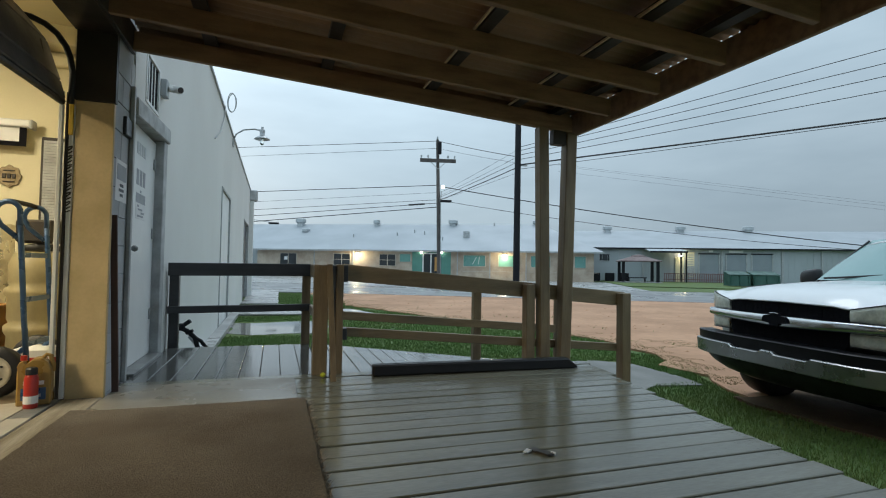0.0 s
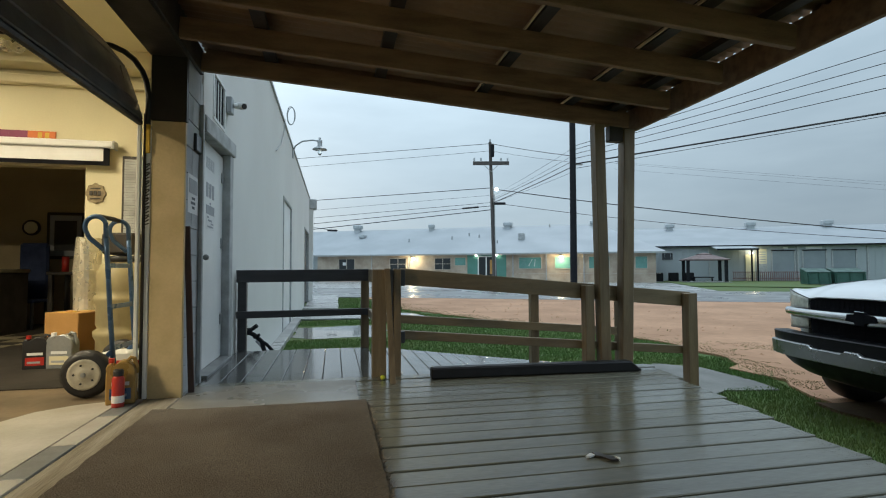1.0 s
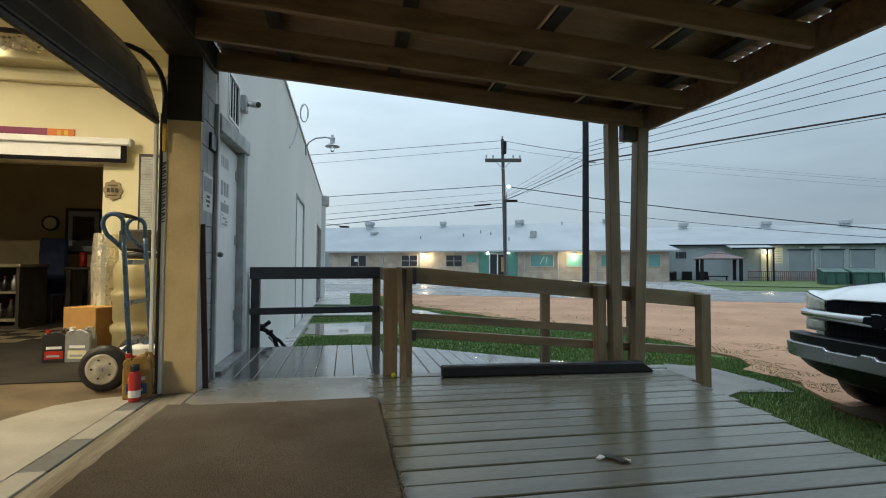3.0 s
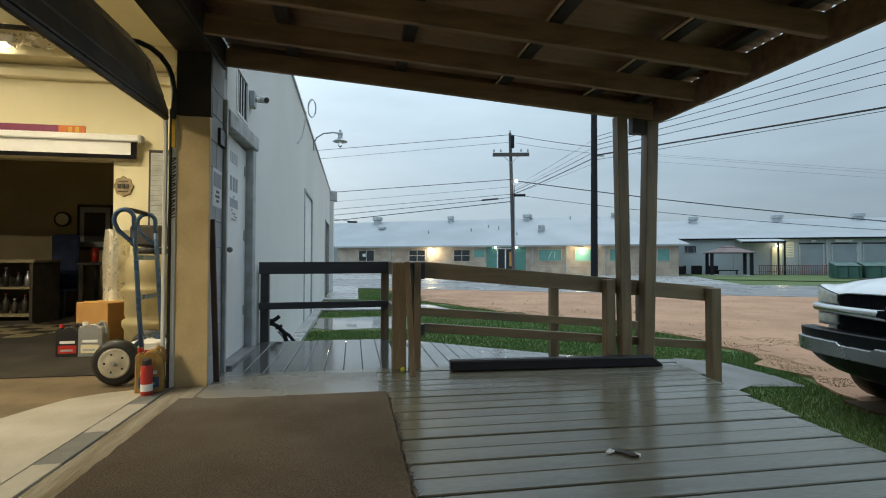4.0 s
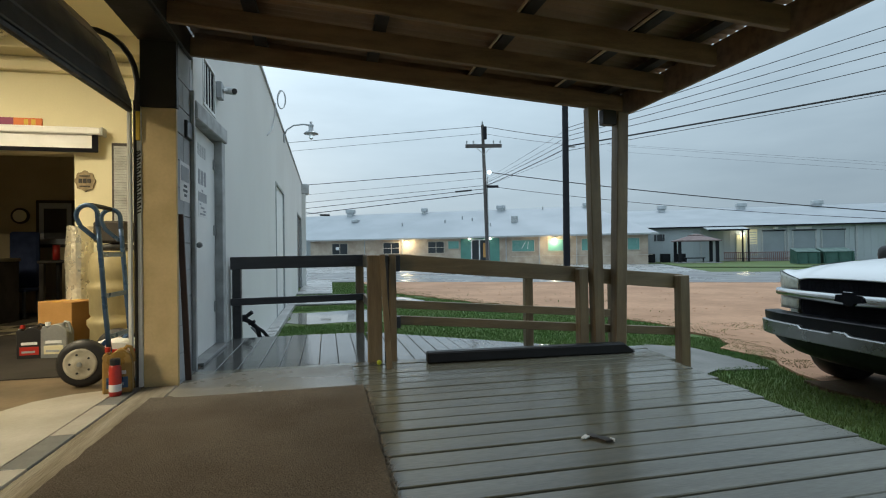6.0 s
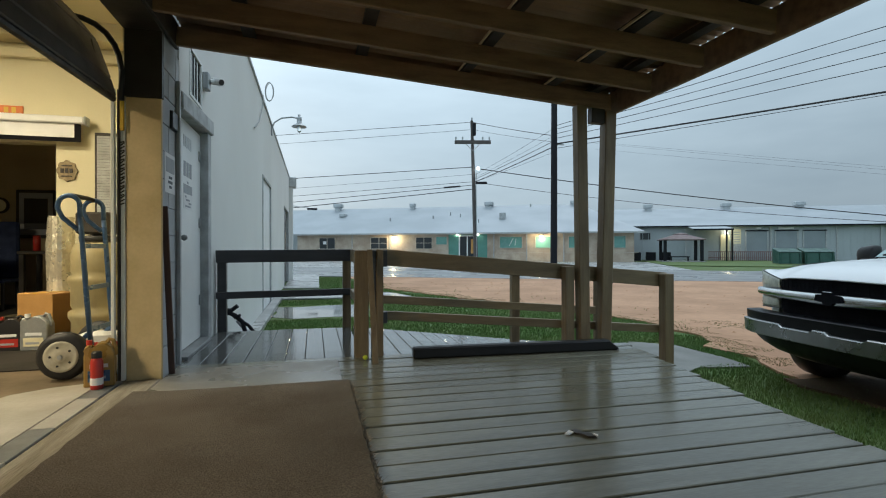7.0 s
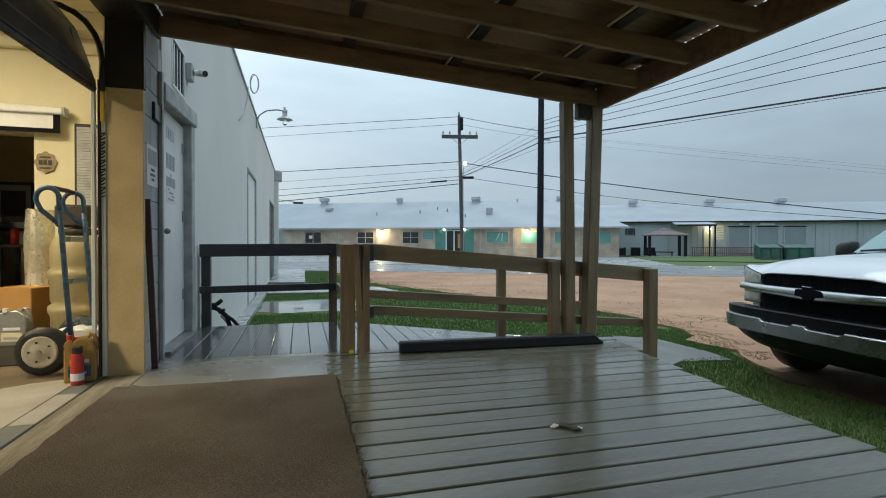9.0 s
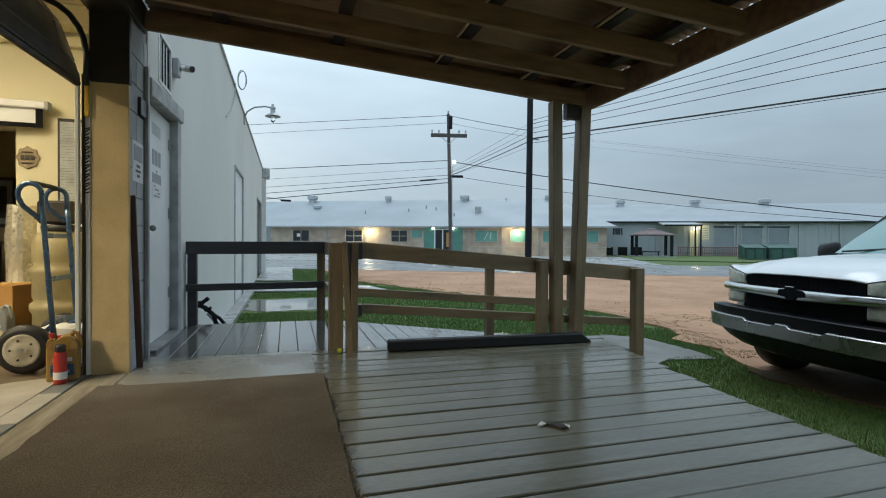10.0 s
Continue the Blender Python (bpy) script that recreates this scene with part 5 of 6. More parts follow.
for k, (a, b) in enumerate(((4.75, 4.80), (4.78, 4.92), (4.88, 4.98), (4.76, 4.96))):
    part("print_bar", B(XD + 0.0025, XD + 0.004, a, b, 1.35 - k * 0.028, 1.366 - k * 0.028), M_GREYINK, dn)
doorbell = tagged(mesh_ob("wall_switch_box", B(WX - 0.012, WX + 0.02, 4.06, 4.22, 1.80, 1.93, 0.006), M_BLACKPL), "small dark metal box on the block pier", "box")
pier_board = tagged(mesh_ob("leaning_strip", beam(bmesh.new(), (WX + 0.05, 3.90, 0.005), (WX + 0.012, 3.87, 1.2), 0.04, 0.02, 0.002, up=(0, 1, 0)), M_OXBLOOD), "thin dark red-brown timber strip leaning on the pier", "board")
pole_strip = tagged(mesh_ob("door_bar", B(WX + 0.001, WX + 0.03, 4.22, 4.262, 0.0, 2.2, 0.004), M_TRIM), "grey upright steel strip beside the door", "bar")

# ---- garage contents ----
def hand_truck():
    t = thing("hand_truck", "blue steel hand truck with white-rimmed rubber tyres", "hand truck", Matrix.Translation((-1.48, 4.20, 0)) @ Matrix.Rotation(radians(88), 4, "Z"))
    for s in (-1, 1):
        x = s * 0.19
        part("upright", tube(bmesh.new(), [(x, 0.00, 0.06), (x, 0.04, 0.55), (x, 0.07, 1.0), (x, 0.08, 1.12)], 0.018), M_BLUE, t, "", True)
        loop = [(x, 0.08, 1.11)] + [(x, 0.15 - 0.07 * math.cos(a), 1.20 + 0.075 * math.sin(a)) for a in [math.pi * q / 10 for q in range(1, 13)]] + [(x, 0.19, 1.12), (x, 0.09, 1.03)]
        part("handle", tube(bmesh.new(), loop, 0.017), M_BLUE, t, "curved blue grip", True)
        part("wheel_arm", beam(bmesh.new(), (x, 0.03, 0.3), (x * 1.2, 0.14, 0.165), 0.025, 0.03), M_BLUE, t)
        m = Matrix.Translation((s * 0.28, 0.14, 0.165)) @ Matrix.Rotation(radians(90), 4, "Y")
        w = part("wheel", lathe(bmesh.new(), [(0.09, -0.04), (0.13, -0.045), (0.158, -0.03), (0.165, 0.0), (0.158, 0.03), (0.13, 0.045), (0.09, 0.04)], 28, m), M_RUBBER, t, "black rubber tyre", True)
        part("rim", lathe(bmesh.new(), [(0.03, -0.058), (0.036, -0.056), (0.05, -0.046), (0.088, -0.046), (0.106, -0.052), (0.106, 0.052), (0.088, 0.046), (0.05, 0.046), (0.036, 0.056), (0.03, 0.058)], 22, m), M_RIM, w, "cream steel rim", True)
        for k in range(5):
            a = k * math.tau / 5
            part("bolt", rod(bmesh.new(), (s * 0.28 - 0.05, 0.14 + 0.066 * math.cos(a), 0.165 + 0.066 * math.sin(a)), (s * 0.28 + 0.05, 0.14 + 0.066 * math.cos(a), 0.165 + 0.066 * math.sin(a)), 0.008, 6), M_BLACKPL, w)
        part("hub", rod(bmesh.new(), (s * 0.28 - 0.066, 0.14, 0.165), (s * 0.28 + 0.066, 0.14, 0.165), 0.016, 10), M_GALV, w)
    part("crossbar", tube(bmesh.new(), [(-0.19, 0.15, 1.275), (-0.1, 0.15, 1.28), (0.1, 0.15, 1.28), (0.19, 0.15, 1.275)], 0.017), M_STEELPOLE, t, "dark top bar")
    part("axle", rod(bmesh.new(), (-0.29, 0.14, 0.165), (0.29, 0.14, 0.165), 0.011), M_GALV, t)
    for z in (0.32, 0.62, 0.92):
        part("rung", beam(bmesh.new(), (-0.19, 0.0 + 0.07 * z, z), (0.19, 0.0 + 0.07 * z, z), 0.012, 0.035, 0.002), M_BLUE, t)
    part("toe_plate", B(-0.18, 0.18, -0.27, -0.1, 0.0, 0.008, 0.002), M_BLUE, t)
    return t


hand_truck()
drum = thing("storage_drum", "ribbed tan plastic drum standing in the garage", "drum", Matrix.Translation((-1.93, 5.35, 0)) @ Matrix.Diagonal((0.76, 0.76, 1.15, 1)))
part("body", lathe(bmesh.new(), [(0.26, 0.0), (0.29, 0.03), (0.285, 0.20), (0.315, 0.235), (0.315, 0.275), (0.27, 0.30), (0.29, 0.33), (0.29, 0.48), (0.32, 0.52), (0.32, 0.555), (0.275, 0.58), (0.295, 0.61), (0.29, 0.75), (0.25, 0.82), (0.16, 0.84)], 28), M_DRUM, drum, "", True)
part("lid", lathe(bmesh.new(), [(0.2, 0.84), (0.21, 0.88), (0.05, 0.9)], 24), M_BLACKPL, drum, "dark lid", True)
bin_b = tagged(mesh_ob("crate", B(-2.08, -1.8, 5.22, 5.48, 1.036, 1.24, 0.02), M_DKBROWN), "dark crate standing on the drum", "crate")
# narrow crinkled column standing in for a tall, wider stainless tank
tank = thing("tank_stand_in", "crinkled shiny metal column beside the drum, standing in for a stainless tank", "roll", Matrix.Translation((-2.45, 5.85, 0)))
bm = bmesh.new()
lathe(bm, [(0.12, 0.0), (0.125, 0.3), (0.11, 0.6), (0.125, 0.9), (0.115, 1.22)], 18)
for v in bm.verts:
    v.co += noise.noise_vector(v.co * 9) * 0.02
part("sheet", bm, M_FOIL, tank, "", False)
wallbox = tagged(mesh_ob("electric_panel", B(-2.32, -1.98, IY - 0.09, IY - 0.001, 0.9, 1.22, 0.01), M_FOIL), "shiny metal box on the garage wall", "box")
cb = thing("cardboard_box", "closed orange-brown cardboard box on the floor", "box", Matrix.Translation((-2.45, 5.62, 0)) @ Matrix.Rotation(radians(-25), 4, "Z"))
part("carton", B(-0.2, 0.2, -0.15, 0.15, 0.10, 0.48, 0.006), M_CARD, cb)
part("base", B(-0.2, 0.2, -0.15, 0.15, 0.0, 0.099), M_DKBROWN, cb)
part("tape", B(-0.025, 0.025, -0.152, 0.152, 0.479, 0.482), M_YELLOW, cb)


def jug(x, y, w, d, h, m, capm, label, lab2=None, rot=0, z=0.0):
    t = thing("oil_jug", label, "jug", Matrix.Translation((x, y, z)) @ Matrix.Rotation(radians(rot), 4, "Z"), group="oil jugs")
    bm = bmesh.new()
    prism(bm, [(-w / 2, 0), (w / 2, 0), (w / 2, h * 0.72), (w * 0.42, h * 0.84), (w * 0.2, h * 0.95), (-w * 0.05, h * 0.95), (-w * 0.2, h * 0.82), (-w * 0.28, h * 0.82), (-w * 0.28, h * 0.9), (-w * 0.45, h * 0.9), (-w * 0.45, h * 0.8), (-w / 2, h * 0.7)], d,
          Matrix.Translation((0, d / 2, 0)) @ Matrix.Rotation(radians(90), 4, "X"))
    bmesh.ops.bevel(bm, geom=bm.edges[:], offset=0.008, segments=1, affect="EDGES")
    body = part("body", bm, m, t)
    part("cap", rod(bmesh.new(), (-w * 0.36, 0, h * 0.9), (-w * 0.36, 0, h), w * 0.1, 12), capm, t, "screw cap")
    part("handle", tube(bmesh.new(), [(w * 0.22, 0, h * 0.94), (w * 0.3, 0, h * 1.0), (w * 0.42, 0, h * 0.98), (w * 0.5, 0, h * 0.8), (w * 0.5, 0, h * 0.65)], 0.013), m, t)
    if lab2:
        lb = part("label", B(-w * 0.36, w * 0.36, -d / 2 - 0.003, -d / 2 - 0.0005, h * 0.12, h * 0.36), lab2, t, "printed label")
        part("print_bar", B(-w * 0.30, w * 0.30, -d / 2 - 0.003, -d / 2 - 0.0005, h * 0.42, h * 0.50), M_PAPER, lb)
        part("print_bar", B(-w * 0.28, w * 0.22, -d / 2 - 0.004, -d / 2 - 0.0031, h * 0.18, h * 0.24), M_GREYINK, lb)
    return t


jug(-1.33, 3.70, 0.17, 0.10, 0.30, M_GOLD, M_RED, "gold plastic oil jug with a red cap", M_BLUE, 10)
jug(-2.57, 5.22, 0.20, 0.12, 0.30, M_BLACKPL, M_RED, "black plastic oil jug with a red cap", M_RED, 5)
jug(-2.36, 5.20, 0.22, 0.12, 0.32, M_GALV, M_PAPER, "silver grey plastic jug", M_CREAM, -5)
sb = thing("spray_bottle", "red bottle with a dark cap on the threshold", "bottle", Matrix.Translation((-1.315, 3.60, 0)))
part("body", lathe(bmesh.new(), [(0.034, 0.0), (0.036, 0.01), (0.036, 0.18), (0.03, 0.195), (0.028, 0.2)], 16), M_RED, sb, "", True)
part("label", lathe(bmesh.new(), [(0.0365, 0.03), (0.0368, 0.031), (0.0368, 0.075), (0.0365, 0.076)], 16), M_PAPER, sb)
part("cap", lathe(bmesh.new(), [(0.03, 0.2), (0.03, 0.235), (0.022, 0.242)], 14), M_BLACKPL, sb, "dark cap")
rw = thing("soda_carton", "red and white printed carton on the floor", "box", Matrix.Translation((-1.50, 4.3, 0)))
part("carton", B(-0.17, 0.17, -0.13, 0.13, 0.0, 0.26, 0.005), M_PAPER, rw)
part("print_band", B(-0.172, 0.172, -0.132, 0.132, 0.12, 0.21, 0.002), M_RED, rw)

# on the cream wall
plaque = thing("wall_plaque", "brown shield-shaped plaque with a wavy rim", "plaque", Matrix.Translation((-2.57, IY - 0.001, 1.75)) @ Matrix.Rotation(radians(90), 4, "X") @ Matrix.Diagonal((0.85, 0.82, 1, 1)))
out = [((0.115 + 0.008 * math.cos(8 * a)) * math.cos(a), (0.135 + 0.01 * math.cos(8 * a)) * math.sin(a)) for a in [k * math.tau / 48 for k in range(48)]]
part("plate", prism(bmesh.new(), out, 0.02), M_PLAQUE, plaque)
for a, b, c, d in ((-0.07, -0.03, -0.03, 0.03), (-0.02, 0.02, -0.03, 0.03), (0.03, 0.07, -0.03, 0.03), (-0.06, 0.06, 0.06, 0.075), (-0.06, 0.06, -0.08, -0.065)):
    part("relief", B(a, b, c, d, 0.0201, 0.03, 0.003), M_DKBROWN, plaque)
blind = thing("louvre_panel", "grey slatted louvre panel on the garage wall", "panel")
part("frame", B(-2.30, -1.96, IY - 0.03, IY - 0.001, 1.25, 2.18, 0.004), M_DKBROWN, blind)
for k in range(30):
    z = 1.27 + k * 0.0292
    part("slat", B(-2.275, -1.985, IY - 0.042, IY - 0.031, z, z + 0.0265, 0.002), M_TRIM, blind)
scr = thing("projector_screen", "white projector screen rolled down a little from its case", "screen")
part("case", B(-5.4, -2.36, IY - 0.16, IY - 0.06, 2.243, 2.318, 0.012), M_PAPER, scr)
part("end_cap", B(-2.359, -2.335, IY - 0.165, IY - 0.055, 2.225, 2.322, 0.008), M_TRIM, scr, "grey end cap of the case")
part("bracket", B(-2.6, -2.55, IY - 0.0599, IY - 0.001, 2.25, 2.29), M_GALV, scr)
part("fabric", B(-5.3, -2.46, IY - 0.115, IY - 0.110, 2.096, 2.242), M_PAPER, scr)
part("border", B(-2.46, -2.40, IY - 0.118, IY - 0.109, 2.05, 2.242), M_GRILLE, scr)
part("border", B(-5.3, -2.461, IY - 0.118, IY - 0.109, 2.05, 2.095), M_GRILLE, scr)
ban = thing("wall_banner", "long purple and orange banner above the screen", "banner")
M_PURPLE = mat("purple_print", (0.22, 0.035, 0.10), 0.6, 0, 0.1, 5, 0, 30)
M_ORANGE = mat("orange_print", (0.62, 0.16, 0.03), 0.6, 0, 0.1, 5, 0, 30)
part("purple_field", B(-5.0, -3.25, IY - 0.02, IY - 0.002, 2.335, 2.425), M_PURPLE, ban)
part("orange_field", B(-3.249, -2.98, IY - 0.02, IY - 0.002, 2.335, 2.425), M_ORANGE, ban)
for k in range(9):
    part("print_bar", B(-4.2 + k * 0.09, -4.15 + k * 0.09, IY - 0.023, IY - 0.0205, 2.36, 2.40), M_PURPLE, ban)
for k in range(2):
    part("print_bar", B(-3.15 + k * 0.07, -3.11 + k * 0.07, IY - 0.023, IY - 0.0205, 2.35, 2.41), M_YELLOW, ban)

# room beyond
RY = 9.6
pic = thing("framed_picture", "dark framed picture on the far wall", "picture")
part("frame", B(-4.62, -4.05, RY - 0.05, RY - 0.001, 1.08, 1.86, 0.01), M_DKBROWN, pic)
part("mount", B(-4.57, -4.10, RY - 0.054, RY - 0.0505, 1.13, 1.81), M_GREYINK, pic)
part("image", B(-4.50, -4.17, RY - 0.058, RY - 0.0545, 1.22, 1.72), M_BLACKPL, pic)
clk = thing("wall_clock", "round wall clock with dark rim", "clock", Matrix.Translation((-4.85, RY - 0.001, 1.6)) @ Matrix.Rotation(radians(90), 4, "X"))
part("rim", lathe(bmesh.new(), [(0.10, 0.0), (0.13, 0.0), (0.13, 0.04), (0.10, 0.04)], 24), M_DKBROWN, clk, "", True)
part("face", lathe(bmesh.new(), [(0.0, 0.0405), (0.099, 0.041), (0.099, 0.044), (0.0, 0.044)], 24), M_CREAM, clk)
cab = thing("counter_cabinet", "cream open-fronted counter cabinet with bottles inside", "cabinet")
part("worktop", B(-6.6, -4.3, 7.8, 8.5, 0.86, 0.91, 0.01), M_TILE, cab)
part("side", B(-4.36, -4.32, 7.82, 8.48, 0.06, 0.859), M_DKBROWN, cab)
part("shelf", B(-6.459, -4.361, 7.84, 8.439, 0.50, 0.53), M_TILE, cab)
part("side", B(-6.5, -6.46, 7.82, 8.48, 0.06, 0.859), M_CREAM, cab)
part("shelf", B(-6.459, -4.361, 7.84, 8.439, 0.12, 0.16), M_TILE, cab)
part("back", B(-6.459, -4.361, 8.44, 8.48, 0.161, 0.859), M_DKBROWN, cab)
part("plinth", B(-6.5, -4.32, 7.9, 8.48, 0.0, 0.059), M_DKBROWN, cab)
rng = random.Random(11)
for k in range(30):
    h = rng.uniform(0.18, 0.28)
    bt = thing("bottle", "dark glass bottle with a pale cap in the cabinet", "bottle", Matrix.Translation((-6.3 + (k % 15) * 0.128, 7.98 + rng.uniform(0, 0.1), 0.53 if k < 15 else 0.16)), group="cabinet bottles")
    part("body", lathe(bmesh.new(), [(0.036, 0), (0.038, h * 0.6), (0.014, h * 0.8), (0.014, h * 0.95)], 12), rng.choice((M_BLACKPL, M_DKBROWN, M_RED, M_GALV)), bt, "", True)
    part("cap", rod(bmesh.new(), (0, 0, h * 0.951), (0, 0, h), 0.016, 10), rng.choice((M_PAPER, M_RED)), bt)
chair = thing("blue_chair", "dark blue upright padded chair in the far room", "chair", Matrix.Translation((-4.55, 8.9, 0)))
M_NAVY = mat("navy_fabric", (0.015, 0.03, 0.09), 0.8, 0, 0.15, 8, 0.2, 80)
part("backrest", B(-0.2, 0.2, 0.16, 0.24, 0.45, 1.32, 0.03), M_NAVY, chair)
part("seat", B(-0.22, 0.22, -0.24, 0.2, 0.40, 0.449, 0.02), M_NAVY, chair)
for x in (-0.18, 0.18):
    for y in (-0.2, 0.18):
        part("leg", B(x - 0.018, x + 0.018, y - 0.018, y + 0.018, 0, 0.399), M_BLACKPL, chair)
desk = thing("side_table", "dark table with clutter against the far wall", "table", Matrix.Translation((-3.75, 9.1, 0)))
part("tabletop", B(-0.5, 0.5, -0.3, 0.3, 0.82, 0.87, 0.01), M_DKBROWN, desk)
for x in (-0.45, 0.45):
    for y in (-0.25, 0.25):
        part("leg", B(x - 0.03, x + 0.03, y - 0.03, y + 0.03, 0, 0.819), M_DKBROWN, desk)
for k in range(5):
    h = rng.uniform(0.1, 0.25)
    tagged(mesh_ob("tin", lathe(bmesh.new(), [(0.05, 0.87), (0.05, 0.87 + h), (0.03, 0.875 + h)], 12, Matrix.Translation((-4.1 + k * 0.16, 9.05, 0))), rng.choice((M_GALV, M_BLACKPL, M_RED)), smooth=True),
           "small tin standing on the dark table", "tin", "tins on the table")
# checker tiles in the far room
chk = thing("checker_floor", "black and cream checker floor tiles", "floor tiles", kind="structure")
for i in range(12):
    for k in range(5):
        if (i + k) % 2 == 0:
            part("tile", B(-6.4 + i * 0.305, -6.1 + i * 0.305, 6.6 + k * 0.305, 6.9 + k * 0.305, 0.0041, 0.008), M_TILE, chk)

# ---- small things outdoors ----
sp = thing("standpipe", "dark bent pipework with a small valve by the wall's foot", "pipe", Matrix.Translation((-0.84, 6.35, GZ)))
part("riser", tube(bmesh.new(), [(-0.09, 0, 0.60), (-0.03, 0, 0.57), (0.05, 0.01, 0.49), (0.10, 0.01, 0.30), (0.10, 0.01, 0.0)], 0.026), M_STEELPOLE, sp)
part("branch", tube(bmesh.new(), [(0.05, 0.01, 0.49), (0.11, 0.02, 0.45), (0.18, 0.03, 0.36), (0.23, 0.03, 0.2), (0.25, 0.03, 0.0)], 0.02), M_STEELPOLE, sp)
part("branch", tube(bmesh.new(), [(-0.02, 0.05, 0.50), (0.06, 0.06, 0.40), (0.16, 0.06, 0.31), (0.17, 0.06, 0.0)], 0.017), M_GALV, sp)
valve = part("valve", B(-0.125, -0.055, -0.035, 0.035, 0.575, 0.655, 0.012), M_STEELPOLE, sp, "dark valve body")
part("spout", rod(bmesh.new(), (-0.06, 0, 0.64), (0.0, -0.01, 0.685), 0.024, 10), M_STEELPOLE, valve)
part("spout", rod(bmesh.new(), (-0.04, 0, 0.54), (0.03, -0.02, 0.575), 0.018, 10), M_STEELPOLE, valve)
leaf = thing("wet_scrap", "dark wet scrap with pale torn edge on the planks", "litter", Matrix.Translation((1.285, 2.10, 0.003)) @ Matrix.Rotation(radians(20), 4, "Z") @ Matrix.Diagonal((0.62, 1.0, 1.3, 1)))
part("scrap", prism(bmesh.new(), [(-0.02, -0.05), (0.035, -0.065), (0.05, -0.01), (0.02, 0.01), (0.03, 0.05), (-0.02, 0.06), (-0.045, 0.02), (-0.02, 0.0)], 0.006), M_DKBROWN, leaf)
part("torn_edge", prism(bmesh.new(), [(-0.12, 0.045), (-0.04, 0.065), (-0.03, 0.035), (-0.1, 0.03)], 0.005), M_PAPER, leaf)
part("torn_edge", prism(bmesh.new(), [(0.04, -0.07), (0.075, -0.055), (0.06, -0.03)], 0.006), M_PAPER, leaf)

rng = random.Random(21)


def tufts(name, material, count, place, h0, h1, w, label, category, lean=0.5):
    """Many thin blades, each a bent strip of two faces, joined into one mesh."""
    vs, fs = [], []
    n = 0
    while n < count:
        p = place()
        if p is None:
            continue
        n += 1
        a, h = rng.uniform(0, math.tau), rng.uniform(h0, h1)
        dx, dy = math.cos(a) * w, math.sin(a) * w
        lx, ly = rng.uniform(-lean, lean) * h, rng.uniform(-lean, lean) * h
        b = len(vs)
        x, y, z = p
        vs += [(x - dx, y - dy, z), (x + dx, y + dy, z), (x + dx * 0.7 + lx * 0.4, y + dy * 0.7 + ly * 0.4, z + h * 0.6),
               (x - dx * 0.7 + lx * 0.4, y - dy * 0.7 + ly * 0.4, z + h * 0.6), (x + lx, y + ly, z + h)]
        fs += [(b, b + 1, b + 2, b + 3), (b + 3, b + 2, b + 4)]
    me = bpy.data.meshes.new(name)
    me.from_pydata(vs, [], fs)
    me.materials.append(material)
    return tagged(new(name, me), label, category, kind="stuff")


def dirt_edge(y):
    """Where the grass gives way to the dirt."""
    pts = ((-4, 4.9), (3.0, 5.0), (4.2, 5.1), (5.3, 5.3), (6.3, 5.6), (7.9, 6.1), (9.9, 5.3), (11.7, 4.5), (14.0, 3.7), (17.0, 2.5), (25.5, 1.5), (40, 1))
    for (y0, x0), (y1, x1) in zip(pts, pts[1:]):
        if y0 <= y <= y1:
            return x0 + (x1 - x0) * (y - y0) / (y1 - y0)
    return 0


def grass_at(x, y):
    if x > dirt_edge(y) + 0.9 * noise.noise(Vector((x * 0.8, y * 0.8, 0))) + 0.15:
        return None
    if x < float(np.interp(y, (1.45, 2.5, 4.2), (2.47, 2.60, 2.94))) and y < 4.3 or x < 0.5 and y < 5.95 or x < 3.8 and 4.1 < y < 5.85 or x < -0.79:
        return None
    if 3.4 < x < 4.98 and 4.3 + 0.6 * min(1.0, x - 3.4) < y < 6.4:
        return None
    if -1.1 < x < 1.35 and 10.2 < y < 12.8:
        return None
    if 14.0 < y < 15.9 and x < 2.6 or y > 18 and x < 0.25:
        return None
    return (x, y, GZ - 0.03)


tufts("grass_near", M_GRASS, 42000, lambda: grass_at(rng.uniform(2.6, 5.6), rng.uniform(0.6, 6.6)), 0.015, 0.05, 0.004, "wet green grass beside the deck", "grass")
tufts("grass_far", M_GRASS, 80000, lambda: grass_at(rng.uniform(-1, 6.6), 5.3 + 20 * rng.random() ** 1.7), 0.018, 0.05, 0.008, "wet green grass behind the landing", "grass")
tufts("verge_weeds", M_STRAW, 11000, lambda: (lambda x, y: (x, y, GZ) if 0 < x - dirt_edge(y) < 0.25 + 2.2 * max(0.0, noise.noise(Vector((x * 0.9, y * 0.9, 5)))) + 1.2 * max(0.0, noise.noise(Vector((x * 3, y * 3, 2)))) else None)(rng.uniform(2.2, 8.5), 4.6 + 20 * rng.random() ** 1.4), 0.005, 0.018, 0.007, "straggling wet weeds along the dirt", "grass")
tufts("weeds", M_GRASS, 120, lambda: (lambda x, y: (x, y, GZ) if noise.noise(Vector((x * 0.6, y * 0.6, 9))) > 0.22 else None)(rng.uniform(3, 9), rng.uniform(5, 18)), 0.02, 0.06, 0.008, "sparse weeds on the dirt", "grass")
tufts("fringe", M_FRINGE, 3200, lambda: (0.262 + rng.gauss(0, 0.008), rng.uniform(-1.0, 3.33), 0.004), 0.008, 0.028, 0.0028, "frayed pale threads along the mat's edge", "fringe", 2.2)


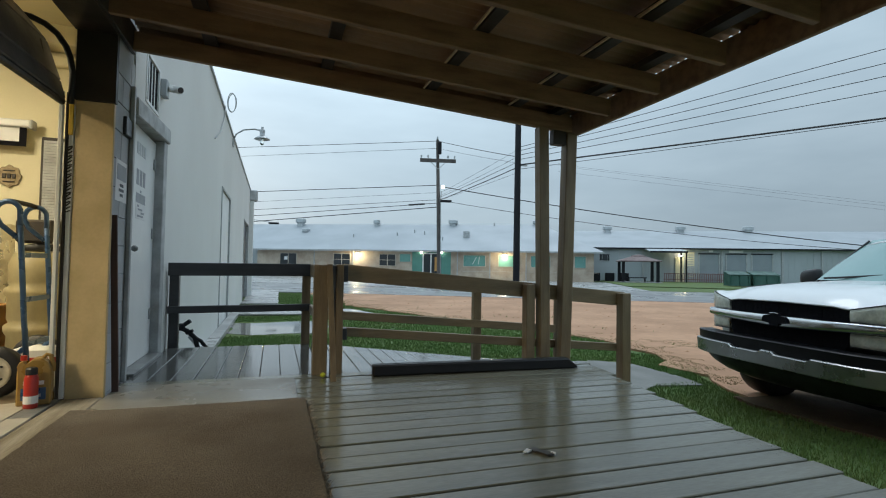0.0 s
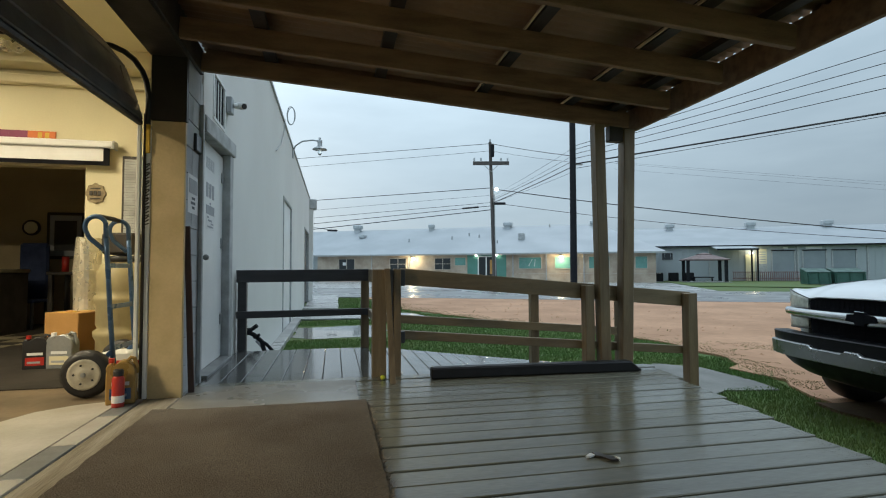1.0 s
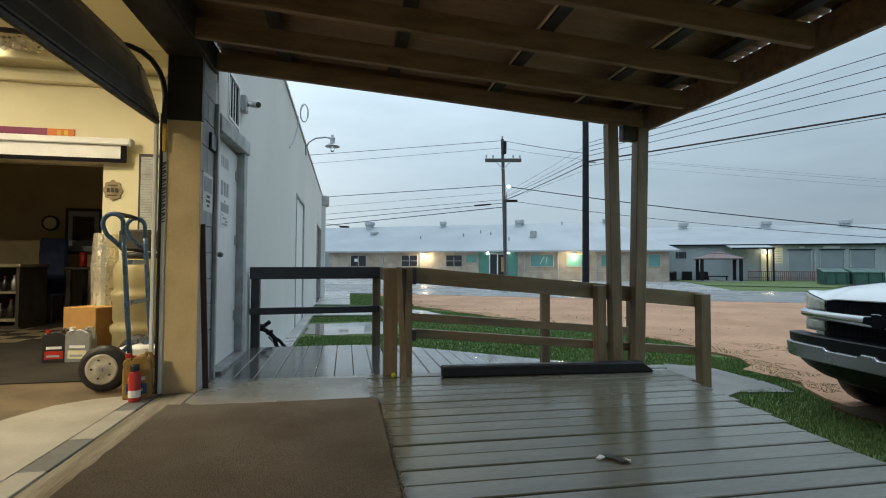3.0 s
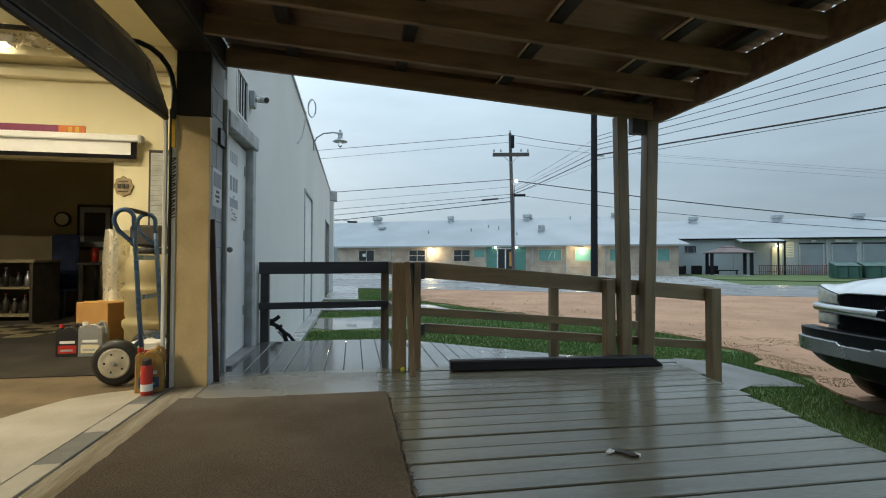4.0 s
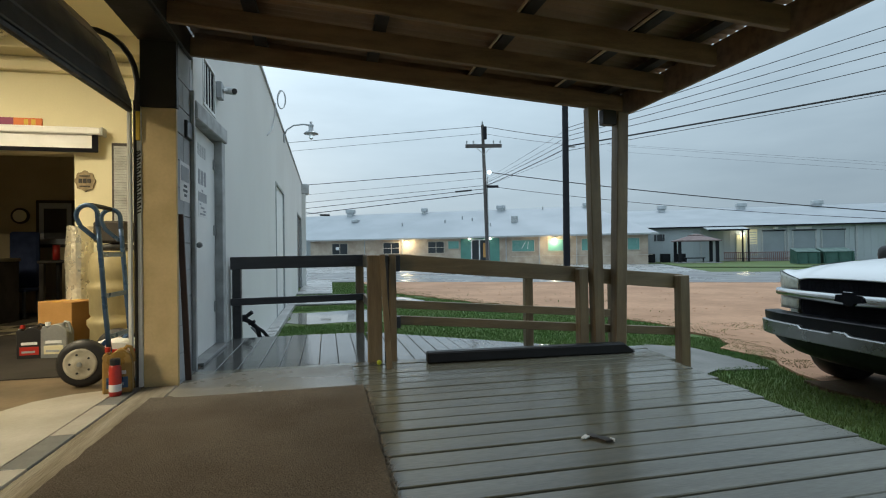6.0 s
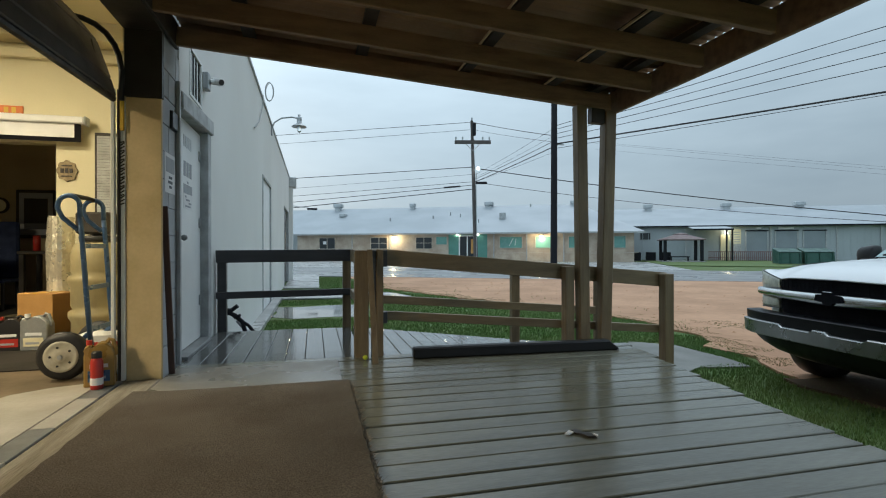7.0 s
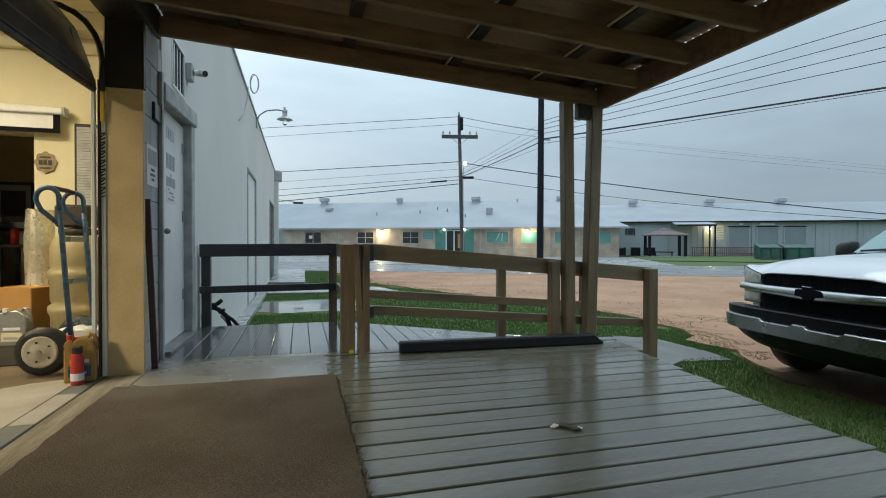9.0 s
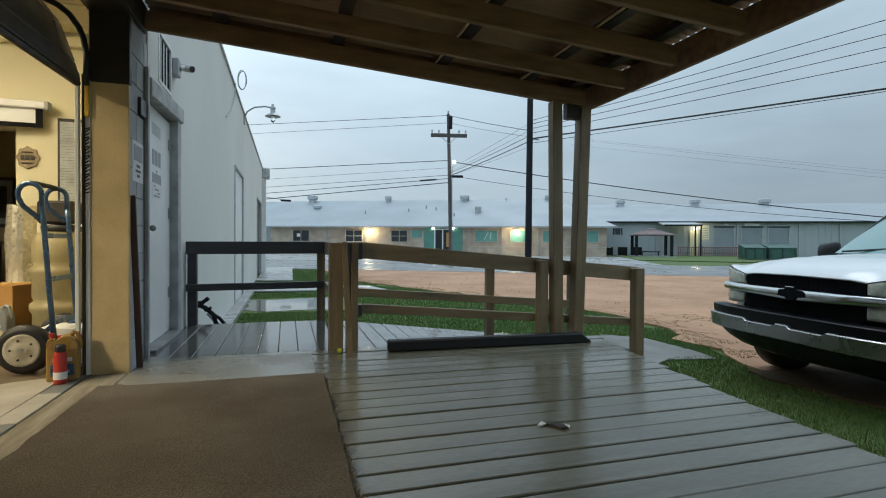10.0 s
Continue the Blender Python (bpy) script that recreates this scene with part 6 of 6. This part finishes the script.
def pebble_bed():
    vs, fs = [], []
    for k in range(260):
        x, y = rng.uniform(4.5, 13), rng.uniform(3, 20)
        if x < dirt_edge(y) + 0.3:
            continue
        r = rng.uniform(0.008, 0.03) * (1 + y / 20)
        b = len(vs)
        vs += [(x + r * math.cos(a), y + r * math.sin(a), GZ + 0.003) for a in (0.2, 1.5, 2.7, 4.1, 5.2)] + [(x, y, GZ + 0.003 + r * 0.6)]
        fs += [(b + i, b + (i + 1) % 5, b + 5) for i in range(5)]
    me = bpy.data.meshes.new("pebbles")
    me.from_pydata(vs, [], fs)
    me.materials.append(M_DIRT)
    tagged(new("gravel", me), "scattered small stones on the dirt", "gravel", kind="stuff")


pebble_bed()

# ---- blocks of the pier ----
def block_mesh(w, h):
    bm = bmesh.new()
    box(bm, -0.012, 0.004, 0.0, w, 0.0, h, 0.003)
    me = bpy.data.meshes.new("block")
    bmesh.ops.recalc_face_normals(bm, faces=bm.faces[:])
    bm.to_mesh(me)
    bm.free()
    me.materials.append(M_BLOCK)
    return me


BLOCK_A, BLOCK_B, BLOCK_C = block_mesh(0.39, 0.192), block_mesh(0.092, 0.192), block_mesh(0.19, 0.192)
for k in range(20):
    z = GZ + 0.06 + k * 0.2
    if z > 2.35:
        break
    for me, y in (((BLOCK_A, JY + 0.006), (BLOCK_B, JY + 0.404)) if k % 2 else ((BLOCK_C, JY + 0.006), (BLOCK_C, JY + 0.204), (BLOCK_B, JY + 0.404))):
        ob = new("block", me)
        ob.location = (WX - 0.006, y, z)
        ob.parent = block_pier

# ---- planks ----
def plank_mesh(L, W, T=0.04, seed=0):
    bm = bmesh.new()
    box(bm, 0, L, -W / 2, W / 2, -T, 0, 0.004)
    me = bpy.data.meshes.new("plank")
    bmesh.ops.recalc_face_normals(bm, faces=bm.faces[:])
    bm.to_mesh(me)
    bm.free()
    return me


deck = thing("deck", "grey painted plank deck, wet with rain", "deck", kind="structure")
landing = thing("landing", "grey painted plank landing, shiny with rain", "landing", kind="structure")
ramp = thing("ramp", "grey painted plank ramp sloping down", "ramp", kind="structure")
rng = random.Random(4)


def deck_edge(y):
    """The deck's free edge, which runs outwards towards the ramp."""
    return float(np.interp(y, (1.45, 1.88, 2.5, 3.22, 4.2), (2.45, 2.50, 2.58, 2.70, 2.92)))


part("cover_sheet", B(-0.975, 0.22, 2.6, 4.06, 0.0025, 0.006, 0.001), M_COVER, deck, "smooth grey painted sheet nailed over the planks")
for k in range(-29, 17):
    yy = 1.515 + k * 0.1572 + 0.0786
    me = plank_mesh(deck_edge(yy) + 0.98 + rng.uniform(-0.015, 0.03), 0.1572 - rng.choice((0.007, 0.011, 0.013, 0.018)))
    me.materials.append(M_DECK)
    ob = new("plank", me)
    ob.matrix_world = pose(-0.98, yy, rng.uniform(-0.002, 0.002), rng.uniform(-0.25, 0.25), 0, 0)
    ob.parent = deck
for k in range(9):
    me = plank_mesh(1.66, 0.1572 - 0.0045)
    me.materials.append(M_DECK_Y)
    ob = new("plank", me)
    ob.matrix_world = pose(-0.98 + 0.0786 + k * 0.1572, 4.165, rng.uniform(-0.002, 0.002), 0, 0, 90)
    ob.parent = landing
for k in range(21):
    x = 0.54 + k * 0.1572
    y0 = 4.16
    me = plank_mesh(5.82 - y0, 0.1572 - 0.007)
    me.materials.append(M_RAMP)
    ob = new("plank", me)
    ob.matrix_world = Matrix.Translation((x, y0, ramp_z(x))) @ Matrix.Rotation(math.atan(-RS) if x < 4.05 else 0.0, 4, "Y") @ Matrix.Rotation(radians(90), 4, "Z")
    ob.parent = ramp
